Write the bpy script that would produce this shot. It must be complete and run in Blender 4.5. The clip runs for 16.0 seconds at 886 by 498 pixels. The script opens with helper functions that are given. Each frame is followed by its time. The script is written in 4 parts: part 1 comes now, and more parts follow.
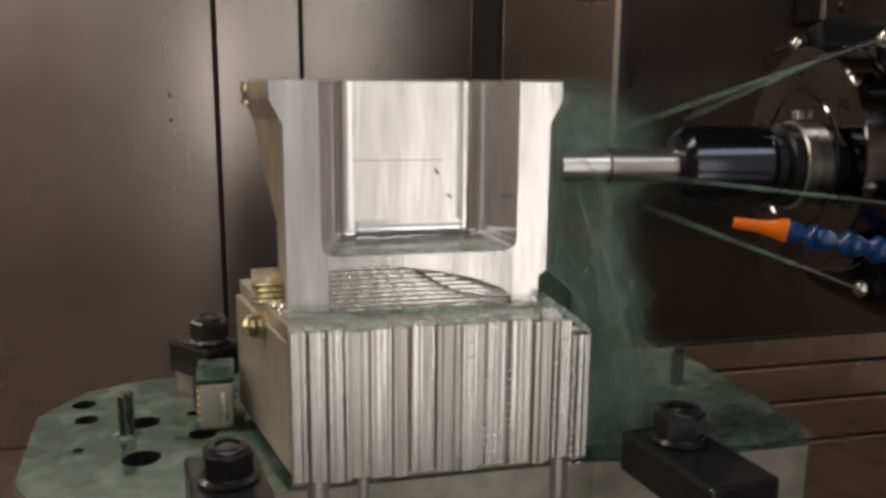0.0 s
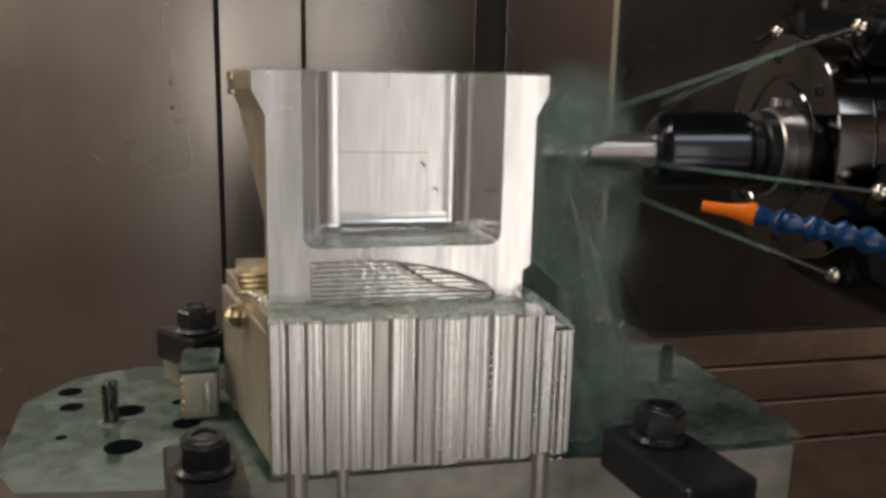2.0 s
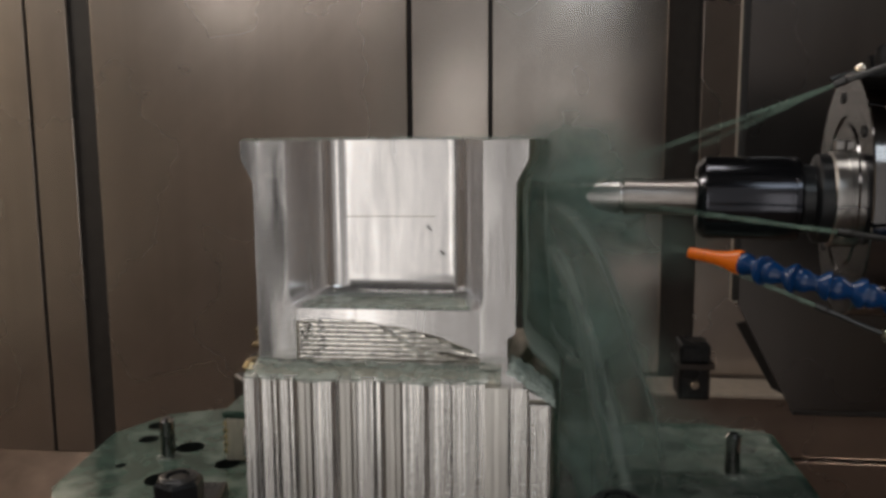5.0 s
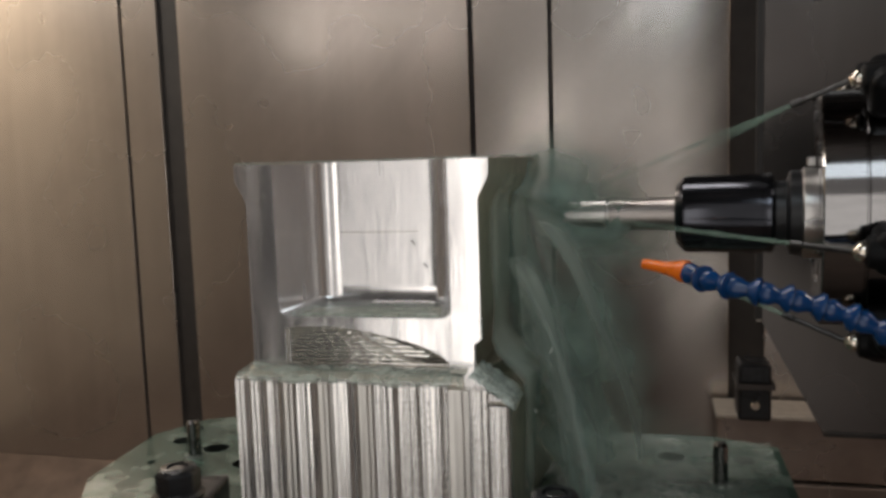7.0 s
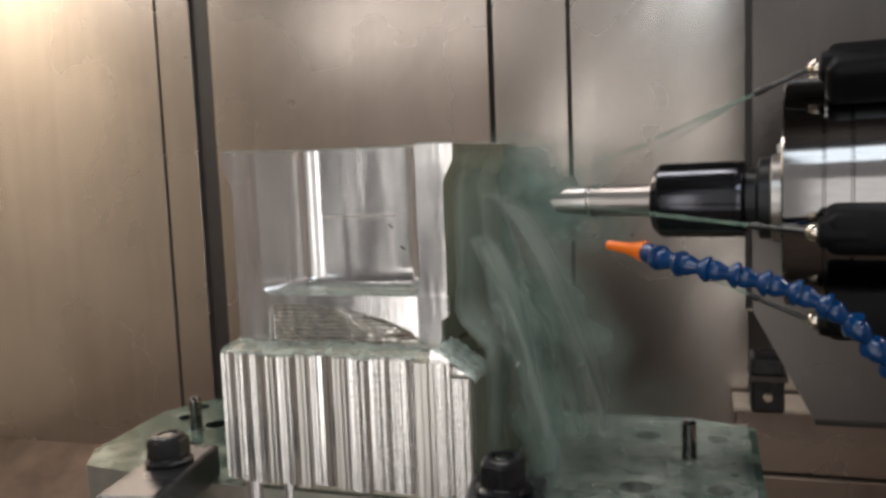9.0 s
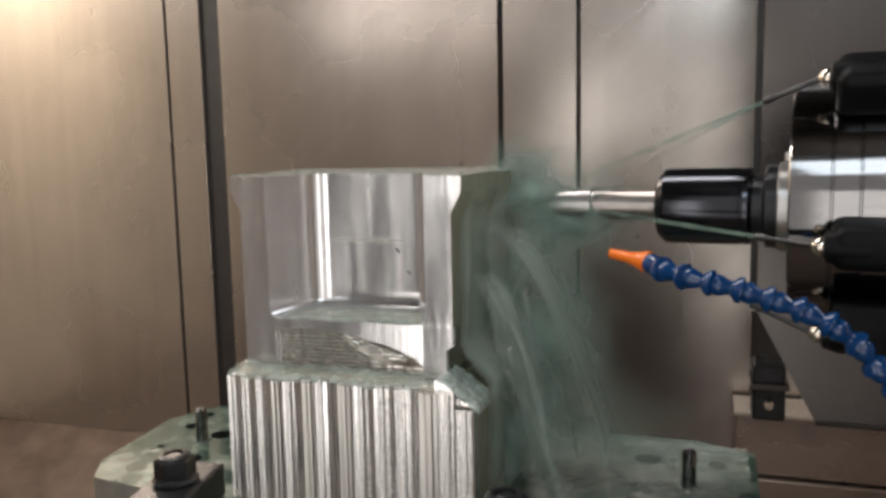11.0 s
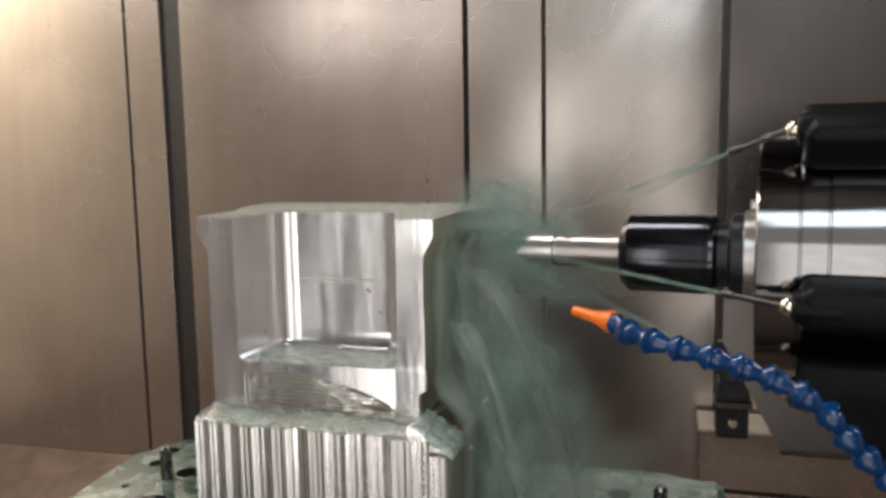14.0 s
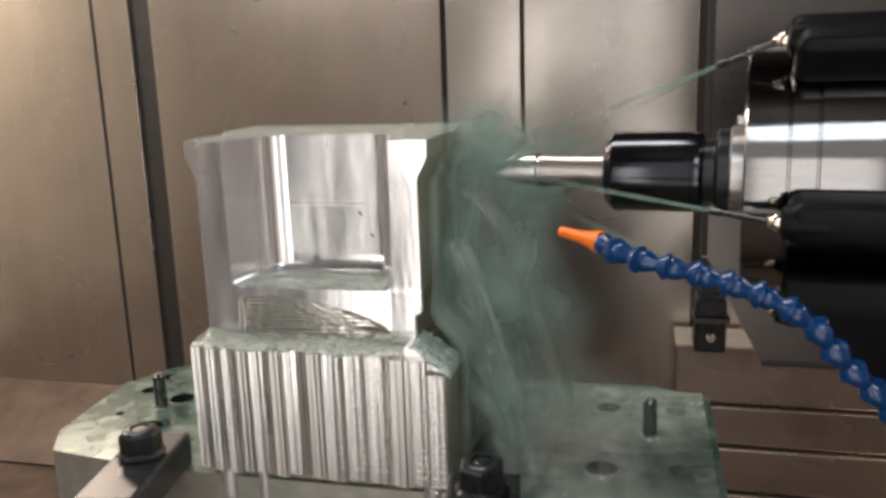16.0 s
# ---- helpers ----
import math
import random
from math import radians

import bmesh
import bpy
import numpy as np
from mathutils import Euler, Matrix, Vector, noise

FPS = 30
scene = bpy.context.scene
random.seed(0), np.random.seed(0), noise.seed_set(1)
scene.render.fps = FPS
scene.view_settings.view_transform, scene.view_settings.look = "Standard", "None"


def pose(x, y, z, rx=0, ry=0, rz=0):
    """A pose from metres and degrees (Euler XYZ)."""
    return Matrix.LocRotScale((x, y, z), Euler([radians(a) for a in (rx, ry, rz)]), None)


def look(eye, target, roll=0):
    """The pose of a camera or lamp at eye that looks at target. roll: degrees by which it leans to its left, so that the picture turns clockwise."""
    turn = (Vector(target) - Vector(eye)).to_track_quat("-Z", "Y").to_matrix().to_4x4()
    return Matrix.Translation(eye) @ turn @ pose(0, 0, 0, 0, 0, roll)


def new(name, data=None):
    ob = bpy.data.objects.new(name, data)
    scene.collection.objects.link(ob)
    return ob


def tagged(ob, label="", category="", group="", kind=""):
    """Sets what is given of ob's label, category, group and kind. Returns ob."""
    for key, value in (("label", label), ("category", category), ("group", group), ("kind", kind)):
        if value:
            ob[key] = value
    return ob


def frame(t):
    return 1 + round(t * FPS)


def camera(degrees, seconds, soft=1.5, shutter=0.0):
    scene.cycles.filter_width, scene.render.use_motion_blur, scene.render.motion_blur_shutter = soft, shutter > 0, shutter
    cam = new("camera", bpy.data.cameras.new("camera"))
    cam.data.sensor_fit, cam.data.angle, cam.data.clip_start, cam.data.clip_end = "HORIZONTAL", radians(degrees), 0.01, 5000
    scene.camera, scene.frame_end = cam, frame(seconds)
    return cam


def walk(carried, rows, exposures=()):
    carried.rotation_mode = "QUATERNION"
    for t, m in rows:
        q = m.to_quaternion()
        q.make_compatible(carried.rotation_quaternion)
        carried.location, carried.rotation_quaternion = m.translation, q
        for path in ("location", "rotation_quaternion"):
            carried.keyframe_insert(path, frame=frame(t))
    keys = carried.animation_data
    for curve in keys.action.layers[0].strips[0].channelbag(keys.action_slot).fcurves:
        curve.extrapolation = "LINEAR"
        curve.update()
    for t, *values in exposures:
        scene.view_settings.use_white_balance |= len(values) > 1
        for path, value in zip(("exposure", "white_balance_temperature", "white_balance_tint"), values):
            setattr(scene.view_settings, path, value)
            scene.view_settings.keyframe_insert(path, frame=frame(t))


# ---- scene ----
cam = camera(56.0, 16.0, soft=3.3)
PATH = [
    (0, (-0.1044, -0.4990, 0.1390), (0.1226, 0.4561, -0.0512), 0.46),
    (0.5, (-0.1033, -0.4995, 0.1371), (0.1205, 0.4562, -0.0541), 1.10),
    (1, (-0.1035, -0.4983, 0.1391), (0.1277, 0.4538, -0.0610), 1.40),
    (1.5, (-0.1030, -0.4975, 0.1383), (0.1331, 0.4541, -0.0584), 1.46),
    (2, (-0.0885, -0.4993, 0.1402), (0.1287, 0.4559, -0.0610), 1.23),
    (2.5, (-0.0512, -0.4975, 0.1428), (0.1483, 0.4656, -0.0378), 0.82),
    (3, (-0.0140, -0.5025, 0.1385), (0.1302, 0.4721, -0.0328), 0.23),
    (3.5, (0.0263, -0.4947, 0.1440), (0.1558, 0.4868, 0.0026), 0.35),
    (4, (0.0421, -0.4989, 0.1444), (0.1152, 0.4896, 0.0123), -0.34),
    (4.5, (0.0684, -0.5029, 0.1484), (0.0349, 0.4864, 0.0065), -0.40),
    (7, (0.1937, -0.5285, 0.1415), (-0.0530, 0.4348, 0.0362), -1.87),
    (7.5, (0.2159, -0.5344, 0.1440), (-0.0688, 0.4190, 0.0443), -2.55),
    (8, (0.2295, -0.5392, 0.1405), (-0.0699, 0.4102, 0.0460), -2.75),
    (8.5, (0.2426, -0.5454, 0.1394), (-0.0699, 0.3989, 0.0362), -2.63),
    (9, (0.2545, -0.5445, 0.1284), (-0.0482, 0.4032, 0.0276), -2.26),
    (11.5, (0.2535, -0.5442, 0.1794), (-0.0527, 0.3989, 0.0496), -0.89),
    (12, (0.2495, -0.5418, 0.1886), (-0.0482, 0.4046, 0.0627), -0.73),
    (12.5, (0.2506, -0.5418, 0.1861), (-0.0342, 0.4091, 0.0650), -0.91),
    (13, (0.2456, -0.5409, 0.1886), (-0.0249, 0.4133, 0.0608), -0.98),
    (13.5, (0.2462, -0.5391, 0.1917), (-0.0334, 0.4129, 0.0664), -1.25),
    (14, (0.2458, -0.5381, 0.1926), (-0.0192, 0.4182, 0.0689), -1.00),
    (14.5, (0.2409, -0.5393, 0.1893), (-0.0055, 0.4214, 0.0619), -0.96),
    (15, (0.2439, -0.5380, 0.1943), (-0.0065, 0.4130, 0.0129), -1.71),
    (15.5, (0.2389, -0.5397, 0.1888), (-0.0062, 0.4068, -0.0213), -2.04),
    (16, (0.2305, -0.5396, 0.1898), (-0.0007, 0.4096, -0.0235), -1.83),
]
walk(cam, [(t, look(eye, target, roll)) for t, eye, target, roll in PATH], [(0, -0.52, 6550, 10), (2.0, -0.49, 6550, 10), (3.5, -0.22, 6500, 10), (4.0, -0.50, 6450, 10), (4.5, -0.82, 6400, 10), (4.7, -0.82, 6400, 10), (6.8, -0.56, 6400, 10), (7.0, -0.46, 6400, 10), (7.5, -0.08, 6400, 10), (8.0, 0.01, 6350, 10), (9.2, 0.07, 6330, 10), (12.5, 0.21, 6330, 10), (14.0, 0.31, 6330, 10), (16.0, 0.41, 6400, 10)])
# the spindle head's offset from its last place, by time
HEAD = [
    (0, -0.0166, -0.0314, -0.0270),
    (0.5, -0.0181, -0.0273, -0.0248),
    (1, -0.0196, -0.0238, -0.0243),
    (1.5, -0.0196, -0.0204, -0.0219),
    (2, -0.0189, -0.0176, -0.0208),
    (2.5, -0.0184, -0.0148, -0.0169),
    (3, -0.0146, -0.0118, -0.0171),
    (3.5, -0.0107, -0.0065, -0.0144),
    (4, -0.0087, -0.0003, -0.0129),
    (4.5, -0.0058, 0.0071, -0.0113),
    (7, 0.0035, 0.0348, -0.0160),
    (7.5, 0.0060, 0.0403, -0.0186),
    (8, 0.0081, 0.0433, -0.0201),
    (8.5, 0.0089, 0.0425, -0.0221),
    (9, 0.0103, 0.0414, -0.0184),
    (11.5, 0.0087, 0.0319, 0.0034),
    (12, 0.0081, 0.0302, 0.0014),
    (12.5, 0.0077, 0.0263, -0.0009),
    (13, 0.0063, 0.0209, -0.0006),
    (13.5, 0.0055, 0.0161, -0.0003),
    (14, 0.0055, 0.0114, -0.0005),
    (14.5, 0.0051, 0.0058, -0.0014),
    (15, 0.0051, 0.0035, -0.0001),
    (15.5, 0.0033, 0.0013, 0.0010),
    (16, 0.0000, -0.0000, -0.0000),
]


def world_and_lights():
    world = bpy.data.worlds.new("hall")
    world.use_nodes = True
    bg = world.node_tree.nodes["Background"]
    bg.inputs["Color"].default_value = (1.0, 0.935, 0.88, 1)
    bg.inputs["Strength"].default_value = 0.55
    scene.world = world

    def area(name, eye, target, sx, sy, watts, colour):
        lamp = bpy.data.lights.new(name, "AREA")
        lamp.shape, lamp.size, lamp.size_y, lamp.energy, lamp.color = "RECTANGLE", sx, sy, watts, colour
        ob = new(name, lamp)
        ob.matrix_world = look(eye, target)
    # hall light through the two panes of the door, behind the viewer
    area("window_light", (-0.255, -0.99, 0.02), (-0.255, 0.0, 0.02), 0.15, 0.86, 1.1, (1.0, 0.945, 0.885))
    area("window_light_2", (0.27, -0.99, -0.03), (0.27, 0.0, -0.03), 0.19, 0.88, 0.92, (1.0, 0.945, 0.885))
    # the machine's own work lamps, high on the walls and under the roof, then two added fills
    area("work_lamp", (-1.45, 0.60, 0.92), (-1.50, 0.75, 0.0), 0.4, 0.3, 15.0, (1.0, 0.89, 0.775))
    area("work_lamp_2", (0.45, -0.78, 0.80), (0.25, 0.1, 0.0), 0.6, 0.26, 2.3, (0.86, 0.95, 1.0))
    area("work_lamp_3", (-1.16, -0.55, 0.70), (-0.2, 0.6, -0.1), 0.36, 0.22, 0.85, (1.0, 0.92, 0.86))
    area("work_lamp_4", (-0.70, -0.55, 0.72), (-0.1, 0.6, -0.1), 0.32, 0.2, 0.45, (1.0, 0.92, 0.86))
    # unseen fill light, added to brighten the right wall and way covers
    area("cover_fill_light", (1.22, 0.35, 0.92), (1.40, 0.35, 0.0), 0.4, 0.2, 8.0, (1.0, 0.90, 0.80))
    # unseen overhead fill, added to lift the ambient light
    area("overhead_fill", (-0.35, 0.15, 0.93), (-0.35, 0.2, 0.0), 1.1, 0.15, 6.6, (1.0, 0.935, 0.88))


world_and_lights()

# ---- materials ----
MATS = {}


def mat(name, base, metal=0.0, rough=0.5, noise_scale=40.0, vary=0.15, bump=0.0, stretch=(1, 1, 1), rough_vary=0.1, dirt=None, dirt_scale=6.0, dirt_amount=0.5, spec=0.5, coat=0.0, specks=0.0, smear=0.0):
    """Principled surface with grain, stains and relief in object space."""
    m = bpy.data.materials.new(name)
    m.use_nodes = True
    nt = m.node_tree
    n, l = nt.nodes, nt.links
    bs = n["Principled BSDF"]
    bs.inputs["Metallic"].default_value = metal
    bs.inputs["Specular IOR Level"].default_value = spec
    bs.inputs["Coat Weight"].default_value = coat
    bs.inputs["Coat Roughness"].default_value = 0.08
    tc = n.new("ShaderNodeNewGeometry")
    mp = n.new("ShaderNodeMapping")
    mp.inputs["Scale"].default_value = stretch
    l.new(tc.outputs["Position"], mp.inputs["Vector"])
    nz = n.new("ShaderNodeTexNoise")
    nz.inputs["Scale"].default_value = noise_scale
    nz.inputs["Detail"].default_value = 5
    l.new(mp.outputs[0], nz.inputs["Vector"])
    big = n.new("ShaderNodeTexNoise")
    big.inputs["Scale"].default_value = dirt_scale
    big.inputs["Detail"].default_value = 4
    l.new(mp.outputs[0] if dirt is None else tc.outputs["Position"], big.inputs["Vector"])
    ramp = n.new("ShaderNodeMapRange")
    ramp.inputs["From Min"].default_value, ramp.inputs["From Max"].default_value = 0.3, 0.7
    ramp.inputs["To Min"].default_value, ramp.inputs["To Max"].default_value = 1 - vary, 1 + vary
    l.new(nz.outputs["Fac"], ramp.inputs["Value"])
    mul = n.new("ShaderNodeVectorMath")
    mul.operation = "SCALE"
    mul.inputs[0].default_value = base
    l.new(ramp.outputs[0], mul.inputs["Scale"])
    col = mul.outputs[0]
    if dirt is not None:
        mask = n.new("ShaderNodeMapRange")
        mask.inputs["From Min"].default_value, mask.inputs["From Max"].default_value = 0.48, 0.66
        mask.inputs["To Max"].default_value = dirt_amount
        l.new(big.outputs["Fac"], mask.inputs["Value"])
        mix = n.new("ShaderNodeMix")
        mix.data_type = "RGBA"
        l.new(mask.outputs[0], mix.inputs["Factor"])
        l.new(col, mix.inputs["A"])
        mix.inputs["B"].default_value = (*dirt, 1)
        col = mix.outputs["Result"]
    if specks:
        # sparse dried drips and spots
        vo = n.new("ShaderNodeTexVoronoi")
        vo.inputs["Scale"].default_value = specks
        l.new(tc.outputs["Position"], vo.inputs["Vector"])
        near = n.new("ShaderNodeMapRange")
        near.inputs["From Min"].default_value, near.inputs["From Max"].default_value = 0.11, 0.06
        l.new(vo.outputs["Distance"], near.inputs["Value"])
        few = n.new("ShaderNodeMath")
        few.operation = "GREATER_THAN"
        few.inputs[1].default_value = 0.90 if specks > 30 else 0.965
        sep = n.new("ShaderNodeSeparateColor")
        l.new(vo.outputs["Color"], sep.inputs[0])
        l.new(sep.outputs[0], few.inputs[0])
        both = n.new("ShaderNodeMath")
        both.operation = "MULTIPLY"
        l.new(near.outputs[0], both.inputs[0])
        l.new(few.outputs[0], both.inputs[1])
        spot = n.new("ShaderNodeMix")
        spot.data_type = "RGBA"
        l.new(both.outputs[0], spot.inputs["Factor"])
        l.new(col, spot.inputs["A"])
        spot.inputs["B"].default_value = (0.10, 0.08, 0.07, 1)
        col = spot.outputs["Result"]
    if smear:
        # wiping traces, slantwise, and runs of dried coolant
        for turn, size, cut in (((0, -0.85, 0), (0.70, 1.0, 0.11), (0.52, 0.74)), ((0, 0.35, 0), (0.9, 1.0, 0.2), (0.53, 0.75)), ((0, 0, 0), (0.09, 0.3, 1.4), (0.56, 0.76))):
            mp2 = n.new("ShaderNodeMapping")
            mp2.vector_type = "TEXTURE"
            mp2.inputs["Rotation"].default_value, mp2.inputs["Scale"].default_value = turn, size
            l.new(tc.outputs["Position"], mp2.inputs["Vector"])
            nz2 = n.new("ShaderNodeTexNoise")
            nz2.inputs["Scale"].default_value, nz2.inputs["Detail"].default_value = 2.4, 5
            l.new(mp2.outputs[0], nz2.inputs["Vector"])
            mr = n.new("ShaderNodeMapRange")
            mr.inputs["From Min"].default_value, mr.inputs["From Max"].default_value = cut
            mr.inputs["To Min"].default_value, mr.inputs["To Max"].default_value = 1.0, 1.0 + smear * (1 if turn[1] else -0.8)
            l.new(nz2.outputs["Fac"], mr.inputs["Value"])
            sc = n.new("ShaderNodeVectorMath")
            sc.operation = "SCALE"
            l.new(col, sc.inputs[0])
            l.new(mr.outputs[0], sc.inputs["Scale"])
            col = sc.outputs[0]
    l.new(col, bs.inputs["Base Color"])
    rr = n.new("ShaderNodeMapRange")
    rr.inputs["From Min"].default_value, rr.inputs["From Max"].default_value = 0.3, 0.7
    rr.inputs["To Min"].default_value, rr.inputs["To Max"].default_value = max(rough - rough_vary, 0.02), rough + rough_vary
    l.new(big.outputs["Fac"], rr.inputs["Value"])
    l.new(rr.outputs[0], bs.inputs["Roughness"])
    if bump:
        bp = n.new("ShaderNodeBump")
        bp.inputs["Strength"].default_value = bump
        bp.inputs["Distance"].default_value = 0.001
        l.new(nz.outputs["Fac"], bp.inputs["Height"])
        l.new(bp.outputs[0], bs.inputs["Normal"])
    MATS[name] = m
    return m


def fluid(name, colour, low, high, scale=60.0, stretch=(1, 1, 1), rough=0.25, cut=(0.35, 0.65), mist=False):
    """Foaming coolant: a milky green that lets part of what is behind it through, uneven in thickness."""
    m = bpy.data.materials.new(name)
    m.use_nodes = True
    nt = m.node_tree
    n, l = nt.nodes, nt.links
    bs = n["Principled BSDF"]
    bs.inputs["Base Color"].default_value = (*colour, 1)
    bs.inputs["Roughness"].default_value = rough
    tc = n.new("ShaderNodeTexCoord")
    mp = n.new("ShaderNodeMapping")
    mp.inputs["Scale"].default_value = stretch
    l.new(tc.outputs["Object"], mp.inputs["Vector"])
    nz = n.new("ShaderNodeTexNoise")
    nz.inputs["Scale"].default_value = scale
    nz.inputs["Detail"].default_value = 6
    nz.inputs["Distortion"].default_value = 0.6
    l.new(mp.outputs[0], nz.inputs["Vector"])
    a = n.new("ShaderNodeMapRange")
    a.inputs["From Min"].default_value, a.inputs["From Max"].default_value = cut
    a.inputs["To Min"].default_value, a.inputs["To Max"].default_value = low, high
    l.new(nz.outputs["Fac"], a.inputs["Value"])
    at = n.new("ShaderNodeAttribute")
    at.attribute_name = "body"
    mu = n.new("ShaderNodeMath")
    mu.operation = "MULTIPLY"
    l.new(a.outputs[0], mu.inputs[0])
    l.new(at.outputs["Fac"], mu.inputs[1])
    if mist:
        # droplets scatter light to both sides
        di, tr, gl, both, clear, out = (n.new(k) for k in ("ShaderNodeBsdfDiffuse", "ShaderNodeBsdfTranslucent", "ShaderNodeBsdfTransparent", "ShaderNodeMixShader", "ShaderNodeMixShader", "ShaderNodeOutputMaterial"))
        di.inputs["Color"].default_value = tr.inputs["Color"].default_value = (*colour, 1)
        both.inputs["Fac"].default_value = 0.45
        l.new(di.outputs[0], both.inputs[1])
        l.new(tr.outputs[0], both.inputs[2])
        l.new(mu.outputs[0], clear.inputs["Fac"])
        l.new(gl.outputs[0], clear.inputs[1])
        l.new(both.outputs[0], clear.inputs[2])
        for node in [k for k in n if k.type == "OUTPUT_MATERIAL" and k != out]:
            n.remove(node)
        l.new(clear.outputs[0], out.inputs["Surface"])
    else:
        l.new(mu.outputs[0], bs.inputs["Alpha"])
    MATS[name] = m
    return m


ALU = mat("machined_aluminium", (0.80, 0.78, 0.77), 0.80, 0.19, 260, 0.06, 0.06, (1, 1, 0.12), 0.09, dirt_scale=70)
ALU_DULL = mat("milled_aluminium_side", (0.66, 0.62, 0.53), 1.0, 0.46, 180, 0.12, 0.2, (1, 1, 0.3), 0.10)
ALU_MARK = mat("scalloped_aluminium", (0.84, 0.82, 0.78), 0.9, 0.15, 520, 0.10, 0.18, (0.35, 1, 1), 0.06)
ALU_SATIN = mat("satin_flute", (0.66, 0.64, 0.60), 1.0, 0.30, 160, 0.10, 0.2, (1, 1, 0.1), 0.08)
ALU_FLUTE = mat("fluted_aluminium", (0.77, 0.75, 0.72), 0.84, 0.23, 160, 0.08, 0.12, (1, 1, 0.08), 0.09, dirt_scale=60)
STAINLESS = mat("brushed_stainless", (0.56, 0.51, 0.468), 0.93, 0.265, 30, 0.05, 0.03, (1, 1, 0.06), 0.05, dirt=(0.36, 0.32, 0.28), dirt_scale=2.6, dirt_amount=0.5, specks=26.0, smear=0.05)
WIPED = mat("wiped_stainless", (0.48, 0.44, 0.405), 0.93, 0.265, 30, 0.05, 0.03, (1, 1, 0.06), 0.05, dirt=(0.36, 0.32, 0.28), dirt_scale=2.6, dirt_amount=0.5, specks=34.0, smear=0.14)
FRONT = mat("front_sheet", (0.44, 0.39, 0.355), 0.5, 0.42, 24, 0.12, 0.03, (0.1, 1, 1), 0.08, dirt=(0.16, 0.12, 0.10), dirt_scale=5, dirt_amount=0.5)
COVER = mat("way_cover_steel", (0.46, 0.39, 0.345), 0.88, 0.26, 24, 0.12, 0.03, (0.1, 1, 1), 0.08, dirt=(0.22, 0.17, 0.14), dirt_scale=5, dirt_amount=0.5)
SEAM = mat("dark_gap", (0.025, 0.022, 0.02), 0.0, 0.6, 40, 0.2)
GUARD = mat("guard_sheet", (0.115, 0.103, 0.096), 0.9, 0.29, 26, 0.08, 0.03, (1, 1, 0.08), 0.06, dirt=(0.13, 0.115, 0.10), dirt_scale=5, dirt_amount=0.4)
EDGE = mat("folded_sheet_edge", (0.55, 0.50, 0.43), 0.5, 0.4, 60, 0.1)
STEEL = mat("polished_spindle_steel", (0.21, 0.205, 0.205), 1.0, 0.09, 300, 0.05, 0.03, (0.1, 1, 1), 0.03)
GROUND = mat("ground_tool_steel", (0.62, 0.60, 0.58), 1.0, 0.28, 300, 0.05, 0.02, (0.2, 1, 1), 0.05)
BLACK = mat("black_oxide", (0.018, 0.019, 0.021), 0.2, 0.26, 120, 0.3, 0.05, rough_vary=0.08)
HOLDER = mat("blued_holder_steel", (0.055, 0.057, 0.066), 0.92, 0.15, 300, 0.12, 0.03, (0.05, 1, 1), 0.06)
# the shank's brown reflection is put into its base colour
SHANK = mat("shank_steel_brown_reflection", (0.42, 0.385, 0.36), 1.0, 0.32, 300, 0.08, 0.02, (0.2, 1, 1), 0.05)
CAST = mat("black_painted_casting", (0.004, 0.004, 0.0045), 0.0, 0.42, 60, 0.3, 0.08, spec=0.14)
CARBIDE = mat("dark_carbide", (0.10, 0.10, 0.10), 1.0, 0.3, 200, 0.2)
# aluminium with the warm light it reflects put into the base colour
GOLD_LIGHT = mat("aluminium_coloured_gold_light", (0.74, 0.62, 0.38), 1.0, 0.22, 160, 0.12, 0.3, (1, 1, 0.3), 0.08)
# cream chosen to bounce lamp light into the back wall's reflection
WARM = mat("cream_bounce_wall", (0.62, 0.55, 0.44), 0.0, 0.45, 20, 0.08, 0.03, dirt=(0.42, 0.35, 0.27), dirt_scale=4, dirt_amount=0.4)
# brown chosen so the way covers pick up a warm bounce
RUST = mat("brown_bounce_wall", (0.64, 0.51, 0.43), 0.0, 0.45, 20, 0.08, 0.03, dirt=(0.3, 0.22, 0.17), dirt_scale=4, dirt_amount=0.4)
BORE = mat("dark_bore", (0.03, 0.035, 0.032), 0.3, 0.4, 80, 0.2)
BRASS = mat("nickel_ball", (0.75, 0.68, 0.58), 1.0, 0.14, 200, 0.05)
BLUE = mat("blue_hose_plastic", (0.002, 0.040, 0.145), 0.0, 0.16, 90, 0.15, 0.03, spec=0.6)
ORANGE = mat("orange_nozzle_plastic", (0.92, 0.19, 0.008), 0.0, 0.25, 90, 0.06)
PLATE = mat("coolant_wet_plate", (0.055, 0.098, 0.076), 0.25, 0.14, 70, 0.3, 0.06, dirt=(0.24, 0.29, 0.25), dirt_scale=34, dirt_amount=0.55)
PLATE_SIDE = mat("plate_flank", (0.45, 0.43, 0.38), 0.6, 0.4, 60, 0.15, 0.1, dirt=(0.2, 0.24, 0.19), dirt_scale=14, dirt_amount=0.6)
PAN = mat("chip_pan", (0.095, 0.066, 0.05), 0.4, 0.5, 18, 0.3, 0.15, dirt=(0.13, 0.095, 0.07), dirt_scale=7, dirt_amount=0.6)
SPRAY = fluid("green_spray", (0.32, 0.43, 0.38), 0.42, 1.0, 18, (1, 1, 1), 0.5, (0.30, 0.70), True)
SHEET = fluid("green_coolant_sheet", (0.57, 0.67, 0.61), 0.60, 0.95, 16, (1, 1, 0.35), 0.3, (0.28, 0.65), True)
JET = fluid("green_jet", (0.26, 0.39, 0.31), 0.14, 0.52, 120, (0.1, 1, 1), 0.25)
